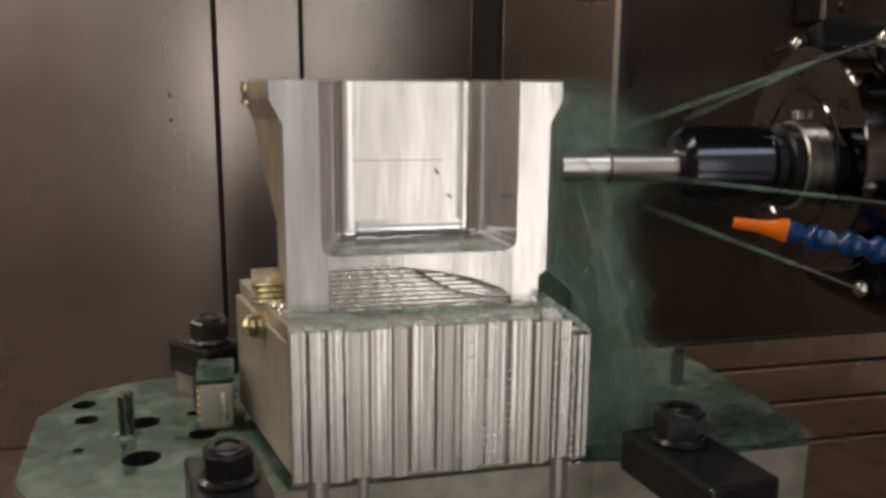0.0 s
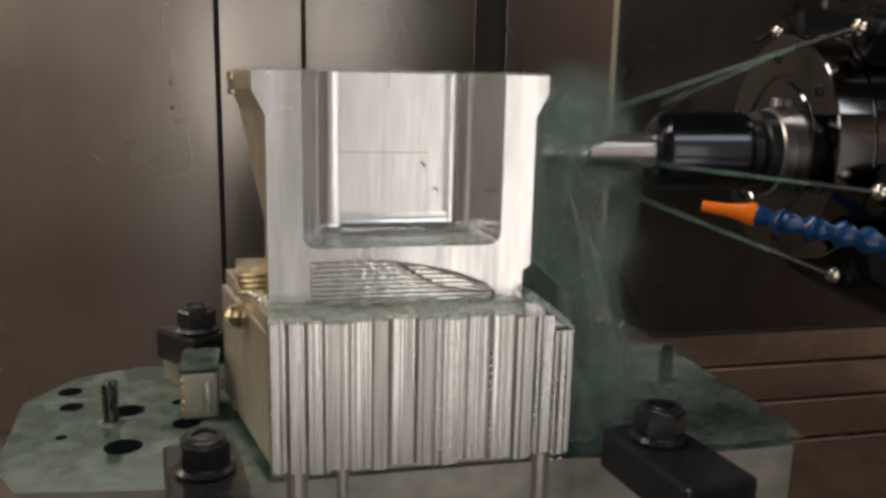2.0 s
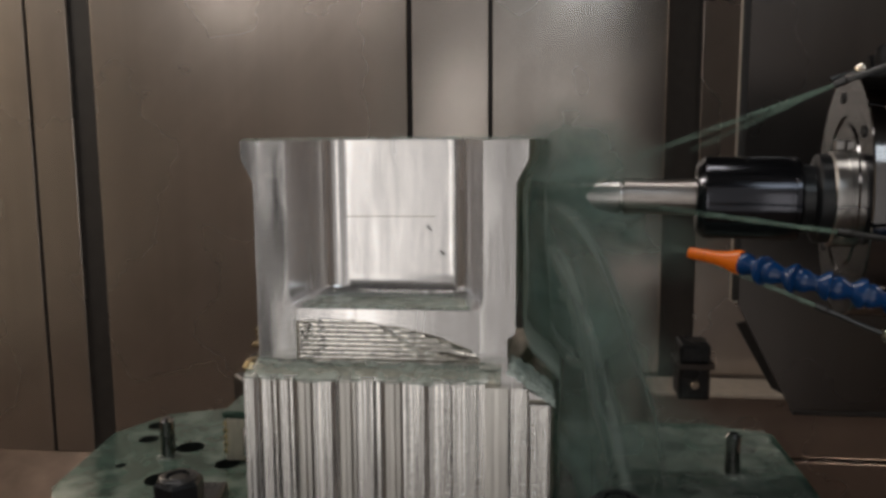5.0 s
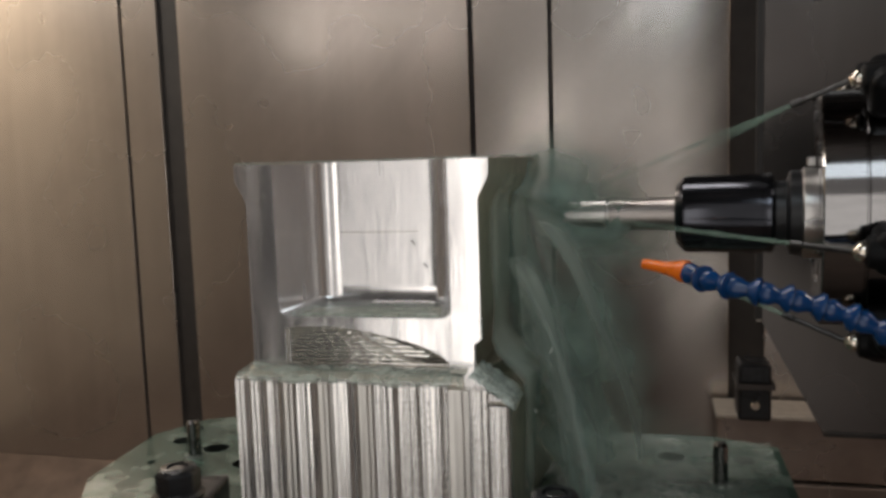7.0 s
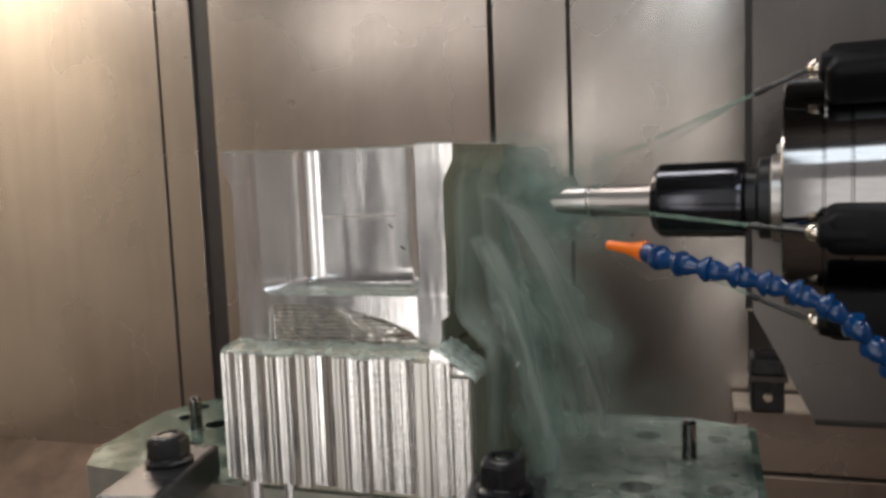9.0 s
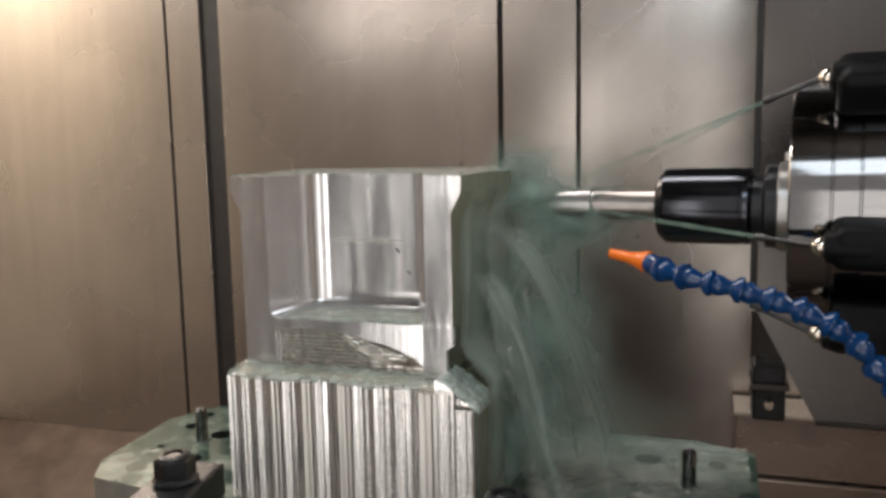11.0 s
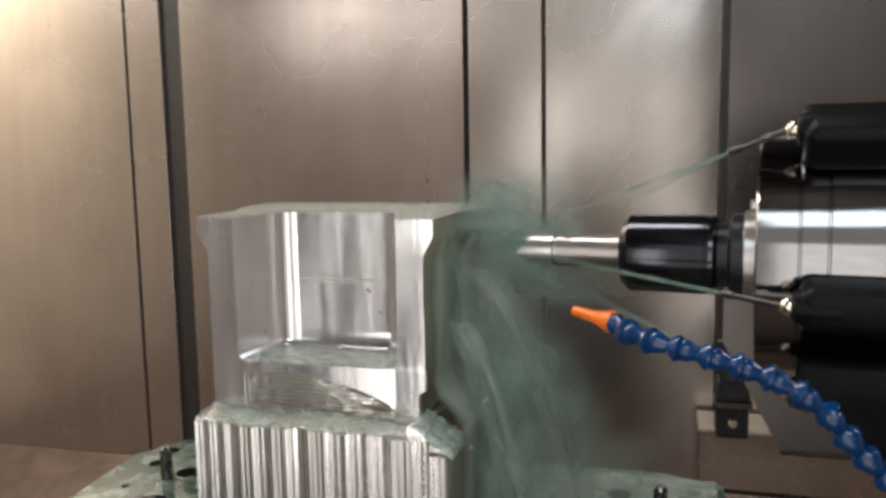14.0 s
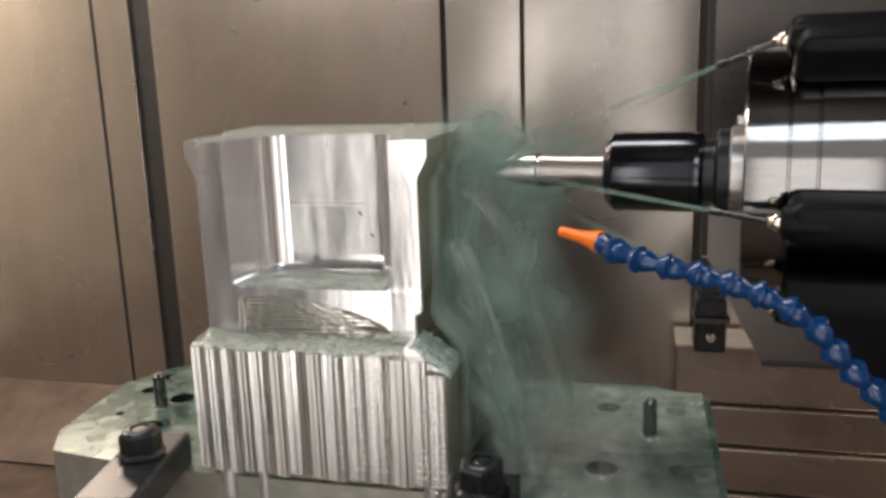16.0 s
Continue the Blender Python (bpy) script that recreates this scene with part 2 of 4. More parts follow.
FOAM = fluid("white_green_foam", (0.60, 0.69, 0.63), 0.55, 0.95, 160, (1, 1, 1), 0.18)
FILM = fluid("pooled_coolant", (0.54, 0.61, 0.54), 0.15, 0.60, 90, (1, 1, 1), 0.10)


# ---- mesh helpers ----
def empty(name, label, category, group="", kind="", place=(0, 0, 0)):
    ob = new(name)
    ob.empty_display_size = 0.02
    ob.location = place
    return tagged(ob, label, category, group, kind)


def mesh_of(name, bm, material, smooth=False):
    bmesh.ops.recalc_face_normals(bm, faces=bm.faces)
    me = bpy.data.meshes.new(name)
    bm.to_mesh(me)
    bm.free()
    me.materials.append(material)
    if smooth:
        for p in me.polygons:
            p.use_smooth = True
        me.set_sharp_from_angle(angle=radians(smooth if smooth > 1 else 35))
    return me


def part(name, bm, material, parent=None, label="", smooth=False):
    ob = new(name, mesh_of(name, bm, material, smooth))
    if parent is not None:
        ob.parent = parent
    if label:
        ob["label"] = label
    return ob


def thing(name, bm, material, label, category, group="", kind="", smooth=False):
    return tagged(part(name, bm, material, None, "", smooth), label, category, group, kind)


def box(x0, x1, y0, y1, z0, z1, bevel=0.0, bm=None, segments=2):
    own = bmesh.new()
    bmesh.ops.create_cube(own, size=1.0, matrix=Matrix.Translation(((x0 + x1) / 2, (y0 + y1) / 2, (z0 + z1) / 2)) @ Matrix.Diagonal((x1 - x0, y1 - y0, z1 - z0, 1)))
    if bevel:
        bmesh.ops.bevel(own, geom=own.edges[:], offset=bevel, segments=segments, affect="EDGES", profile=0.5)
    return join(bm, own)


def join(bm, own):
    if bm is None:
        return own
    me = bpy.data.meshes.new("tmp")
    own.to_mesh(me)
    own.free()
    bm.from_mesh(me)
    bpy.data.meshes.remove(me)
    return bm


def prism(outline, a, b, axis="y", bevel=0.0, bm=None):
    """An outline pushed from a to b along an axis. The outline's pairs are (x, z) for y, (x, y) for z, (y, z) for x."""
    own = bmesh.new()

    def at(p, h):
        return {"y": (p[0], h, p[1]), "z": (p[0], p[1], h), "x": (h, p[0], p[1])}[axis]
    lo = [own.verts.new(at(p, a)) for p in outline]
    hi = [own.verts.new(at(p, b)) for p in outline]
    own.faces.new(lo)
    own.faces.new(hi[::-1])
    for i in range(len(lo)):
        j = (i + 1) % len(lo)
        own.faces.new((lo[i], hi[i], hi[j], lo[j]))
    bmesh.ops.recalc_face_normals(own, faces=own.faces)
    if bevel:
        bmesh.ops.bevel(own, geom=own.edges[:], offset=bevel, segments=2, affect="EDGES", profile=0.5)
    return join(bm, own)


def lathe(profile, steps=48, m=None, bm=None, closed=True):
    """A profile of (along, radius) pairs turned about the x axis."""
    own = bmesh.new()
    rings = []
    for a, r in profile:
        rings.append([own.verts.new((a, r * math.cos(2 * math.pi * k / steps), r * math.sin(2 * math.pi * k / steps))) for k in range(steps)])
    for p, q in zip(rings, rings[1:]):
        for k in range(steps):
            own.faces.new((p[k], p[(k + 1) % steps], q[(k + 1) % steps], q[k]))
    if closed:
        own.faces.new(rings[0])
        own.faces.new(rings[-1][::-1])
    if m is not None:
        bmesh.ops.transform(own, matrix=m, verts=own.verts)
    return join(bm, own)


def along(p, q):
    """The pose that lays the x axis from p towards q."""
    d = Vector(q) - Vector(p)
    return Matrix.Translation(p) @ d.to_track_quat("X", "Z").to_matrix().to_4x4()


UP = Matrix.Rotation(radians(-90), 4, "Y")


def upright(x, y, z):
    """The pose that turns a lathe's x axis to point up from a place."""
    return Matrix.Translation((x, y, z)) @ UP


# ---- the enclosure ----
Y_WALL = 1.086
Z_FLOOR = -0.62
Z_TOP = 0.95


def build_enclosure():
    wall = thing("wall_back", box(-1.75, 1.45, Y_WALL + 0.012, Y_WALL + 0.05, Z_FLOOR, Z_TOP), SEAM, "dark backing behind brushed stainless wall panels", "wall", kind="structure")
    spans = [(-1.74, -0.926), (-0.918, -0.835), (-0.785, -0.154), (-0.147, -0.001), (0.006, 0.326), (0.388, 0.84), (0.848, 1.44)]
    for a, b in spans:
        bm = box(a, b, Y_WALL, Y_WALL + 0.012, -0.52, Z_TOP, 0.0015)
        if a == -0.785:
            # this panel stands a little askew
            bmesh.ops.rotate(bm, cent=(a, Y_WALL, 0), matrix=Matrix.Rotation(radians(-1.2), 3, "Z"), verts=bm.verts)
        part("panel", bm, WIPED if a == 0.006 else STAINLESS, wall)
    part("panel", box(-0.835, -0.785, Y_WALL + 0.008, Y_WALL + 0.0115, -0.52, Z_TOP), SEAM, wall, "recessed dark strip")
    part("panel", box(0.326, 0.388, Y_WALL + 0.008, Y_WALL + 0.0115, -0.52, Z_TOP), SEAM, wall, "recessed dark strip")
    # unseen wall, made pale so the panels reflect more light
    thing("wall_left", box(-1.79, -1.75, -1.0, Y_WALL + 0.05, Z_FLOOR, Z_TOP), WARM, "unseen side wall of the machine, cream to bounce light", "wall", kind="structure")
    # unseen wall, coloured to brighten the way covers' reflection
    thing("wall_right", box(1.45, 1.49, -1.0, Y_WALL + 0.05, Z_FLOOR, Z_TOP), RUST, "unseen side wall of the machine, brown to bounce light", "wall", kind="structure")
    thing("ceiling", box(-1.79, 1.49, -1.04, Y_WALL + 0.05, Z_TOP, Z_TOP + 0.04), GUARD, "dark sheet metal roof of the machine", "ceiling", kind="structure")
    thing("floor", box(-1.79, 1.49, -1.04, Y_WALL + 0.05, Z_FLOOR - 0.04, Z_FLOOR), PAN, "dirty brown chip pan floor", "floor", kind="structure")
    # front wall with the wide door window that the hall's light comes through
    bm = box(-1.79, -0.335, -1.04, -1.0, Z_FLOOR, Z_TOP)
    box(0.75, 1.49, -1.04, -1.0, Z_FLOOR, Z_TOP, bm=bm)
    box(-0.335, 0.75, -1.04, -1.0, Z_FLOOR, -0.60, bm=bm)
    box(-0.335, 0.75, -1.04, -1.0, 0.82, Z_TOP, bm=bm)
    thing("wall_front", bm, FRONT, "dull brown sheet metal front with a wide window opening", "wall", kind="structure")
    # unseen dark post, added so the back wall reflects less light
    thing("reflected_dark_post", box(-0.62, -0.336, -0.9995, -0.985, Z_FLOOR + 0.02, 0.82, 0.004), CAST, "unseen black post beside the window, for dark reflections", "door frame", kind="structure")
    # sloping chip apron at the foot of the back wall
    thing("trim", prism([(0.86, -0.615), (Y_WALL, -0.52), (Y_WALL, -0.615)], -1.74, 0.29, "x"), PAN, "sloping brown chip apron below the wall", "trim", kind="structure")


def build_way_covers():
    cover = empty("way_cover", "brownish telescopic steel way cover with stepped slats", "way cover")
    z = -0.325
    for k, h in enumerate((0.118, 0.080, 0.090, 0.090)):
        y = 0.99 - 0.006 * k
        part("slat", box(0.30, 1.44, y, 1.06, z - h + 0.006, z, 0.003), COVER, cover)
        # a dark strip in each gap stands in for the shadow there
        part("slat_gap", box(0.302, 1.44, y + 0.012, 1.06, z - h, z - h + 0.0055), SEAM, cover, "gap, dark colour for its shadow")
        z -= h
    part("cap", box(0.296, 1.44, 0.97, 1.07, -0.3245, -0.316, 0.002), EDGE, cover, "pale top strip")


# ---- the workpiece ----
Z_PART = 0.1427


def rounded(a, b, c, reach, n=8):
    """The corner b between a and c, cut back by a length and bowed."""
    a, b, c = Vector(a), Vector(b), Vector(c)
    p, q = b + (a - b).normalized() * reach, b + (c - b).normalized() * reach
    return [tuple(p * (1 - k / n) ** 2 + b * (2 * k / n * (1 - k / n)) + q * (k / n) ** 2) for k in range(n + 1)]


def build_workpiece():
    work = empty("workpiece", "bright machined aluminium block with a deep open-topped pocket", "workpiece")
    front, back = 0.0, 0.145
    # horizontal section above the pocket floor: a U with wide rounded inner corners
    inner = [(0.0625, front), (0.0612, 0.012)] + rounded((0.0612, 0.012), (0.0520, 0.054), (0.0, 0.054), 0.017) + rounded((0.0, 0.054), (-0.0515, 0.054), (-0.0602, 0.012), 0.017) + [(-0.0602, 0.012), (-0.0615, front)]
    rf = 0.008
    levels = [(0.037 + rf * (1 - math.cos(radians(a))), 0.0825) for a in (0, 18, 36, 54, 72, 90)] + [(0.116, 0.0825), (0.1185, 0.0832), (0.130, 0.0893), (0.132, 0.09), (Z_PART, 0.09)]

    def half_back(z):
        # the rear of the block flares outwards to the top
        if z > 0.124:
            return 0.104
        return 0.081 + max(0.0, (z - 0.03)) / 0.094 * 0.019
    bm = bmesh.new()
    loops = []
    for z, w in levels:
        wb = half_back(z)
        mid = 0.06
        drop = max(0.0, min(1.0, (0.037 + rf - z) / rf))
        shift = rf * (1 - math.sqrt(max(0.0, 1 - drop * drop)))
        pocket = [(x * (1 - shift / 0.062), y if y == front else y - shift) for x, y in inner]
        outer = [(-w, front), (-w, mid), (-wb, mid + 0.03), (-wb, back), (wb, back), (wb, mid + 0.03), (w, mid), (w, front - 0.0013)]
        loops.append([bm.verts.new((x, y, z)) for x, y in pocket + outer])
    for p, q in zip(loops, loops[1:]):
        for i in range(len(p)):
            j = (i + 1) % len(p)
            bm.faces.new((p[i], p[j], q[j], q[i]))
    bm.faces.new(loops[-1])
    bm.faces.new(loops[0][::-1])
    pocket_body = part("pocket_body", bm, ALU, work, smooth=28)
    # the outer flanks are left dull from the saw
    pocket_body.data.materials.append(ALU_DULL)
    for p in pocket_body.data.polygons:
        if abs(p.normal.x) > 0.6 and abs(p.center.x) > 0.075:
            p.material_index = 1
    # solid lower half with its shallow roughed recess
    low = [(-0.0825, 0.0), (-0.0575, 0.0), (-0.0575, 0.0285), (-0.05, 0.030), (-0.02, 0.0305), (0.012, 0.0255), (0.034, 0.0205), (0.054, 0.0125), (0.060, 0.007), (0.060, 0.037), (-0.0825, 0.037)]
    part("lower_web", prism(low, front, 0.006), ALU, work)
    # the post beside it leans out as the rim above does
    bm = prism([(0.060, 0.0), (0.0775, 0.0), (0.0775, 0.020), (0.0825, 0.0235), (0.0825, 0.037), (0.060, 0.037)], front, 0.006)
    for v in bm.verts:
        if v.co.y < 0.003:
            v.co.y -= (v.co.x - 0.060) * 0.058
    part("lower_post", bm, ALU, work)
    part("core", box(-0.0825, 0.0775, 0.006, back, 0.0, 0.037, 0.001), ALU_DULL, work)
    # roughed recess floor: stepped cutter ridges
    for k in range(10):
        z = 0.0014 + k * 0.0030
        right = 0.058 if z < 0.008 else 0.058 - (z - 0.008) * 2.9
        if right < -0.02:
            right = -0.02
        part("cutter_ridge", lathe([(-0.0565 + (right + 0.0565) * j / 40, 0.00150 + 0.00007 * math.sin(j * 2.3 + k * 1.7) + 0.00005 * math.sin(j * 5.1 + k)) for j in range(41)], 14, Matrix.Translation((0, 0.0046, z)) @ Matrix.Diagonal((1, 0.7, 1, 1))), ALU_MARK, work, smooth=50)
    # scooped run-out of the cutter, a slanted bright trough
    bm = bmesh.new()
    n, w = 24, 14
    grid = []
    for i in range(n + 1):
        u = i / n
        cx, cz = -0.004 + 0.070 * u, 0.0275 - 0.0185 * u - 0.004 * math.sin(u * math.pi)
        row = []
        for j in range(w + 1):
            v = j / w - 0.5
            row.append(bm.verts.new((cx, -0.0004 + 0.0058 * math.sqrt(max(0.0, 1 - 4 * v * v)) * (0.3 + 0.7 * math.sin(math.pi * min(1, u + 0.1))), cz + v * (0.004 + 0.0085 * math.sin(math.pi * u)))))
        grid.append(row)
    for i in range(n):
        for j in range(w):
            bm.faces.new((grid[i][j], grid[i + 1][j], grid[i + 1][j + 1], grid[i][j + 1]))
    bmesh.ops.solidify(bm, geom=bm.faces[:], thickness=0.001)
    part("scooped_trough", bm, ALU_MARK, work, "bright wet cutter scoop", smooth=60)
    # coved foot of the pocket's back
    cove = [(0.0538, 0.0505), (0.0538, 0.0372), (0.0415, 0.0372)] + [(0.0415 + 0.0123 * math.sin(radians(a)), 0.0372 + 0.0133 * (1 - math.cos(radians(a)))) for a in range(12, 90, 12)]
    part("cove", prism(cove, -0.034, 0.039, "x"), ALU, work, smooth=40)
    # engraved score across the pocket back, and its short marks
    part("score_line", box(-0.036, 0.026, 0.0532, 0.0542, 0.0905, 0.0910), ALU_DULL, work)
    for x, z, a in ((0.022, 0.083, 50), (0.031, 0.066, 40)):
        bm = box(-0.0022, 0.0022, -0.0004, 0.0004, -0.0006, 0.0006)
        bmesh.ops.transform(bm, matrix=Matrix.Translation((x, 0.0536, z)) @ Matrix.Rotation(radians(a), 4, "Y"), verts=bm.verts)
        part("nick", bm, CARBIDE, work, "dark nick in the metal")
    # cutter lines left across the front of the rims
    for k in range(8):
        z = 0.1385 - 0.0034 * k
        part("tool_line", box(0.066 + 0.001 * (k % 3), 0.0865 - 0.0006 * k, -0.00025, 0.0002, z, z + 0.0004), ALU_DULL, work)
    for z, a, c in ((0.1215, -0.080, -0.066), (0.1205, -0.078, -0.067), (0.1322, -0.087, -0.064)):
        part("tool_line", box(a, c, -0.00025, 0.0002, z, z + 0.0006), ALU_MARK, work)
    # stepped rest at the flank, its gold light put into the base colour
    for k in range(4):
        part("flank_step", box(-0.1035 + 0.0018 * ((k * 2) % 3), -0.0828, 0.043 + 0.003 * k, 0.10, -0.0012 + 0.0031 * k, 0.0016 + 0.0031 * k, 0.0007), GOLD_LIGHT, work, "stepped flank, gold light in its colour", smooth=True)
    # notched rear corner under the top; gold light and slot shade are in the colours
    part("corner_notch", box(-0.1062, -0.095, 0.086, 0.144, 0.1345, 0.1420, 0.0012), GOLD_LIGHT, work, "notched corner, gold light in its colour", smooth=True)
    part("corner_notch", box(-0.1052, -0.095, 0.086, 0.144, 0.1305, 0.1343), CARBIDE, work, "slot, dark colour for its shade")
    part("corner_notch", box(-0.1062, -0.095, 0.086, 0.144, 0.1268, 0.1303, 0.0009), GOLD_LIGHT, work, "notched corner, gold light in its colour", smooth=True)
    # lug, coloured with the same gold light
    part("flank_lug", lathe([(0, 0.006), (0.003, 0.010), (0.009, 0.0115), (0.013, 0.009), (0.0145, 0.005)], 20, upright(-0.100, 0.048, -0.024)), GOLD_LIGHT, work, smooth=True)
    bm = bmesh.new()
    top = [(0.0895, 0.001), (0.0895, 0.058), (0.1030, 0.092), (0.1030, 0.143), (-0.1030, 0.143), (-0.1030, 0.092), (-0.0895, 0.058), (-0.0895, 0.001), (-0.0625, 0.001)]
    top += [(-0.0625, 0.035), (-0.042, 0.0555), (0.042, 0.0555), (0.0635, 0.035), (0.0635, 0.001)]
    prism(top, Z_PART + 0.0002, Z_PART + 0.0018, "z", 0.0, bm)
    wet = thing("coolant_film", bm, FILM, "thin green coolant film over the workpiece's top", "coolant", kind="stuff")
    body_attr(wet, lambda p: 0.8)
    film = bmesh.new()
    pts = [(-0.053, 0.001), (-0.052, 0.030), (-0.038, 0.045), (0.038, 0.046), (0.052, 0.031), (0.054, 0.001)]
    prism(pts, 0.0372, 0.0395, "z", 0.0006, film)
    pool = thing("coolant_pool", film, FILM, "milky green coolant lying in the pocket's floor", "coolant", kind="stuff")
    body_attr(pool, lambda p: 1.0)


def body_attr(ob, f):
    me = ob.data
    at = me.attributes.new("body", "FLOAT", "POINT")
    at.data.foreach_set("value", [f(v.co) for v in me.vertices])


# how deep the scallops are cut
FLUTE = 0.20


def build_fluted_block():
    block = empty("fluted_block", "aluminium base block with a deeply fluted plunge-milled front", "fixture block")
    plan = [(-0.082, -0.018), (-0.115, 0.12), (0.116, 0.12), (0.1025, -0.018)]
    part("body", prism(plan, -0.098, -0.0125, "z", 0.0012), ALU_DULL, block, "dull milled flanks")
    part("top_step", prism([(-0.082, -0.0185), (-0.112, 0.12), (0.100, 0.12), (0.074, -0.0185)], -0.0125, -0.0012, "z", 0.001), ALU_DULL, block)
    bm = prism([(0.0745, -0.0122), (0.104, -0.0122), (0.0975, -0.0105), (0.0905, -0.0065), (0.085, 0.0005), (0.0815, 0.0035), (0.0745, 0.0035)], -0.020, 0.012, "y", 0.0)
    part("run_out", bm, ALU, block, "rounded cutter run-out", smooth=40)
    edges = [-0.084, -0.0725, -0.0610, -0.0500, -0.0390, -0.0235, -0.0130, 0.0045, 0.0155, 0.0320, 0.0480, 0.0650, 0.0790, 0.0915, 0.1045]
    for k, (a, b) in enumerate(zip(edges, edges[1:])):
        top = -0.0012 if b < 0.078 else (-0.004 if b < 0.095 else -0.014)
        bottom = -0.0945 - 0.0012 * ((k * 7) % 3)
        n, c, h = 14, (a + b) / 2, (b - a) / 2
        depth = (0.0050, 0.0042, 0.0046, 0.0022, 0.0052, 0.0030, 0.0055, 0.0026, 0.0050, 0.0038, 0.0052, 0.0024, 0.0040, 0.0028)[k]
        bm = bmesh.new()
        # a concave scallop between two cusps, the lip bowed at its foot
        zs = [top, top - 0.03, top - 0.06, bottom]
        rows = []
        for z in zs:
            row = []
            for i in range(n + 1):
                u = -1 + 2 * i / n
                lift = -0.0018 * (1 - u * u) if z == bottom else 0
                row.append(bm.verts.new((c + h * u, -0.0262 + depth * FLUTE * (1 - u * u) + 0.00016 * math.cos(9 * u + k), z + lift)))
            rows.append(row)
        backrow = [bm.verts.new((c + h * u, -0.0175, z)) for z in (top, bottom) for u in (-1, 1)]
        for p, q in zip(rows, rows[1:]):
            for i in range(n):
                bm.faces.new((p[i], p[i + 1], q[i + 1], q[i]))
        bm.faces.new(rows[0][::-1] + [backrow[0], backrow[1]])
        bm.faces.new(rows[-1] + [backrow[3], backrow[2]])
        bm.faces.new([r[0] for r in rows] + [backrow[2], backrow[0]])
        bm.faces.new([r[-1] for r in rows][::-1] + [backrow[1], backrow[3]])
        flute = part("flute", bm, ALU_SATIN if k in (3, 5, 7, 11) else ALU_FLUTE, block, smooth=40)
        if k in (8, 9, 10, 12, 13):
            # chatter steps of the plunge cutter
            for j in range(15):
                z = top - 0.012 - j * 0.0053
                for u in (-0.55, 0.35):
                    y = -0.0262 + depth * FLUTE * (1 - u * u)
                    part("chatter_mark", lathe([(-0.0022, 0.0003), (-0.001, 0.00062), (0.001, 0.00062), (0.0022, 0.0003)], 8, Matrix.Translation((c + h * u, y, z))), ALU_MARK, flute, smooth=60)
    # riser below the flutes
    riser = empty("riser", "grey aluminium riser under the fluted block with round posts", "riser")
    part("body", box(-0.083, 0.104, -0.012, 0.12, -0.2, -0.099, 0.002), ALU_DULL, riser)
    for x, rad in ((-0.068, 0.009), (-0.040, 0.0065), (0.090, 0.0085)):
        part("post", lathe([(0, rad), (0.101, rad)], 24, upright(x, -0.0125, -0.2)), ALU, riser, smooth=True)
    small = empty("locating_block", "small aluminium locating block with gold light in its ribs' colour and a wet top", "locating block")
    part("body", box(-0.143, -0.119, 0.088, 0.128, -0.1045, -0.070, 0.0015), ALU_DULL, small)
    # ribs carry the gold light in their base colour
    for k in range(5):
        part("rib", box(-0.1445, -0.1415 + 0.0005 * (k % 2), 0.0865, 0.128, -0.098 + 0.0055 * k, -0.0945 + 0.0055 * k, 0.0006), GOLD_LIGHT, small)
    part("peg", lathe([(0, 0.003), (0.020, 0.003), (0.022, 0.002)], 16, upright(-0.126, 0.0865, -0.098)), ALU, small, smooth=True)
    part("wet_cap", box(-0.145, -0.118, 0.086, 0.130, -0.0698, -0.064, 0.002), PLATE, small, "green wet top")
    # wet lip of pooled coolant on the ledge
    bm = bmesh.new()
    rows = []
    n = 60
    for i in range(n + 1):
        x = -0.0835 + 0.158 * i / n
        w = 0.0006 * math.sin(i * 0.7) + 0.0008 * math.sin(i * 0.23 + 1)
        rows.append([bm.verts.new((x, -0.0268 + w * 0.4, -0.0026 + w * 0.6)), bm.verts.new((x, -0.0272 + w * 0.5, -0.0005)), bm.verts.new((x, -0.022, 0.0022 + 0.4 * w)), bm.verts.new((x, -0.0005, 0.0036 + 0.9 * w)), bm.verts.new((x, 0.0005, -0.0008))])
    for p, q in zip(rows, rows[1:]):
        for k in range(4):
            bm.faces.new((p[k], q[k], q[k + 1], p[k + 1]))
    lip = thing("coolant_film", bm, FILM, "green foaming coolant along the block's ledge", "coolant", kind="stuff", smooth=60)
    body_attr(lip, lambda p: 1.0)


def build_swarf():
    """Wet chips caught at the block's shoulder."""
    rng = random.Random(21)
    bm = bmesh.new()
    for _ in range(26):
        y = rng.uniform(0.004, 0.042)
        c = Vector((-0.0800 - 0.217 * (y + 0.0185) + rng.uniform(0.001, 0.006), y, rng.uniform(-0.0008, 0.0016)))
        m = Matrix.Translation(c) @ Matrix.Rotation(rng.uniform(0, 3), 4, "Z") @ Matrix.Rotation(rng.uniform(-0.7, 0.7), 4, "X") @ Matrix.Diagonal((rng.uniform(1.2, 2.6), 1, rng.uniform(0.4, 0.8), 1))
        made = bmesh.ops.create_icosphere(bm, subdivisions=2, radius=rng.uniform(0.0012, 0.0026), matrix=m)
        for v in made["verts"]:
            v.co += (v.co - c) * 0.5 * noise.noise(v.co * 600)
    thing("swarf", bm, ALU_MARK, "bright wet aluminium chips on the block's shoulder", "swarf", kind="stuff", smooth=30)


# ---- the base plate ----
Z_PLATE = -0.105


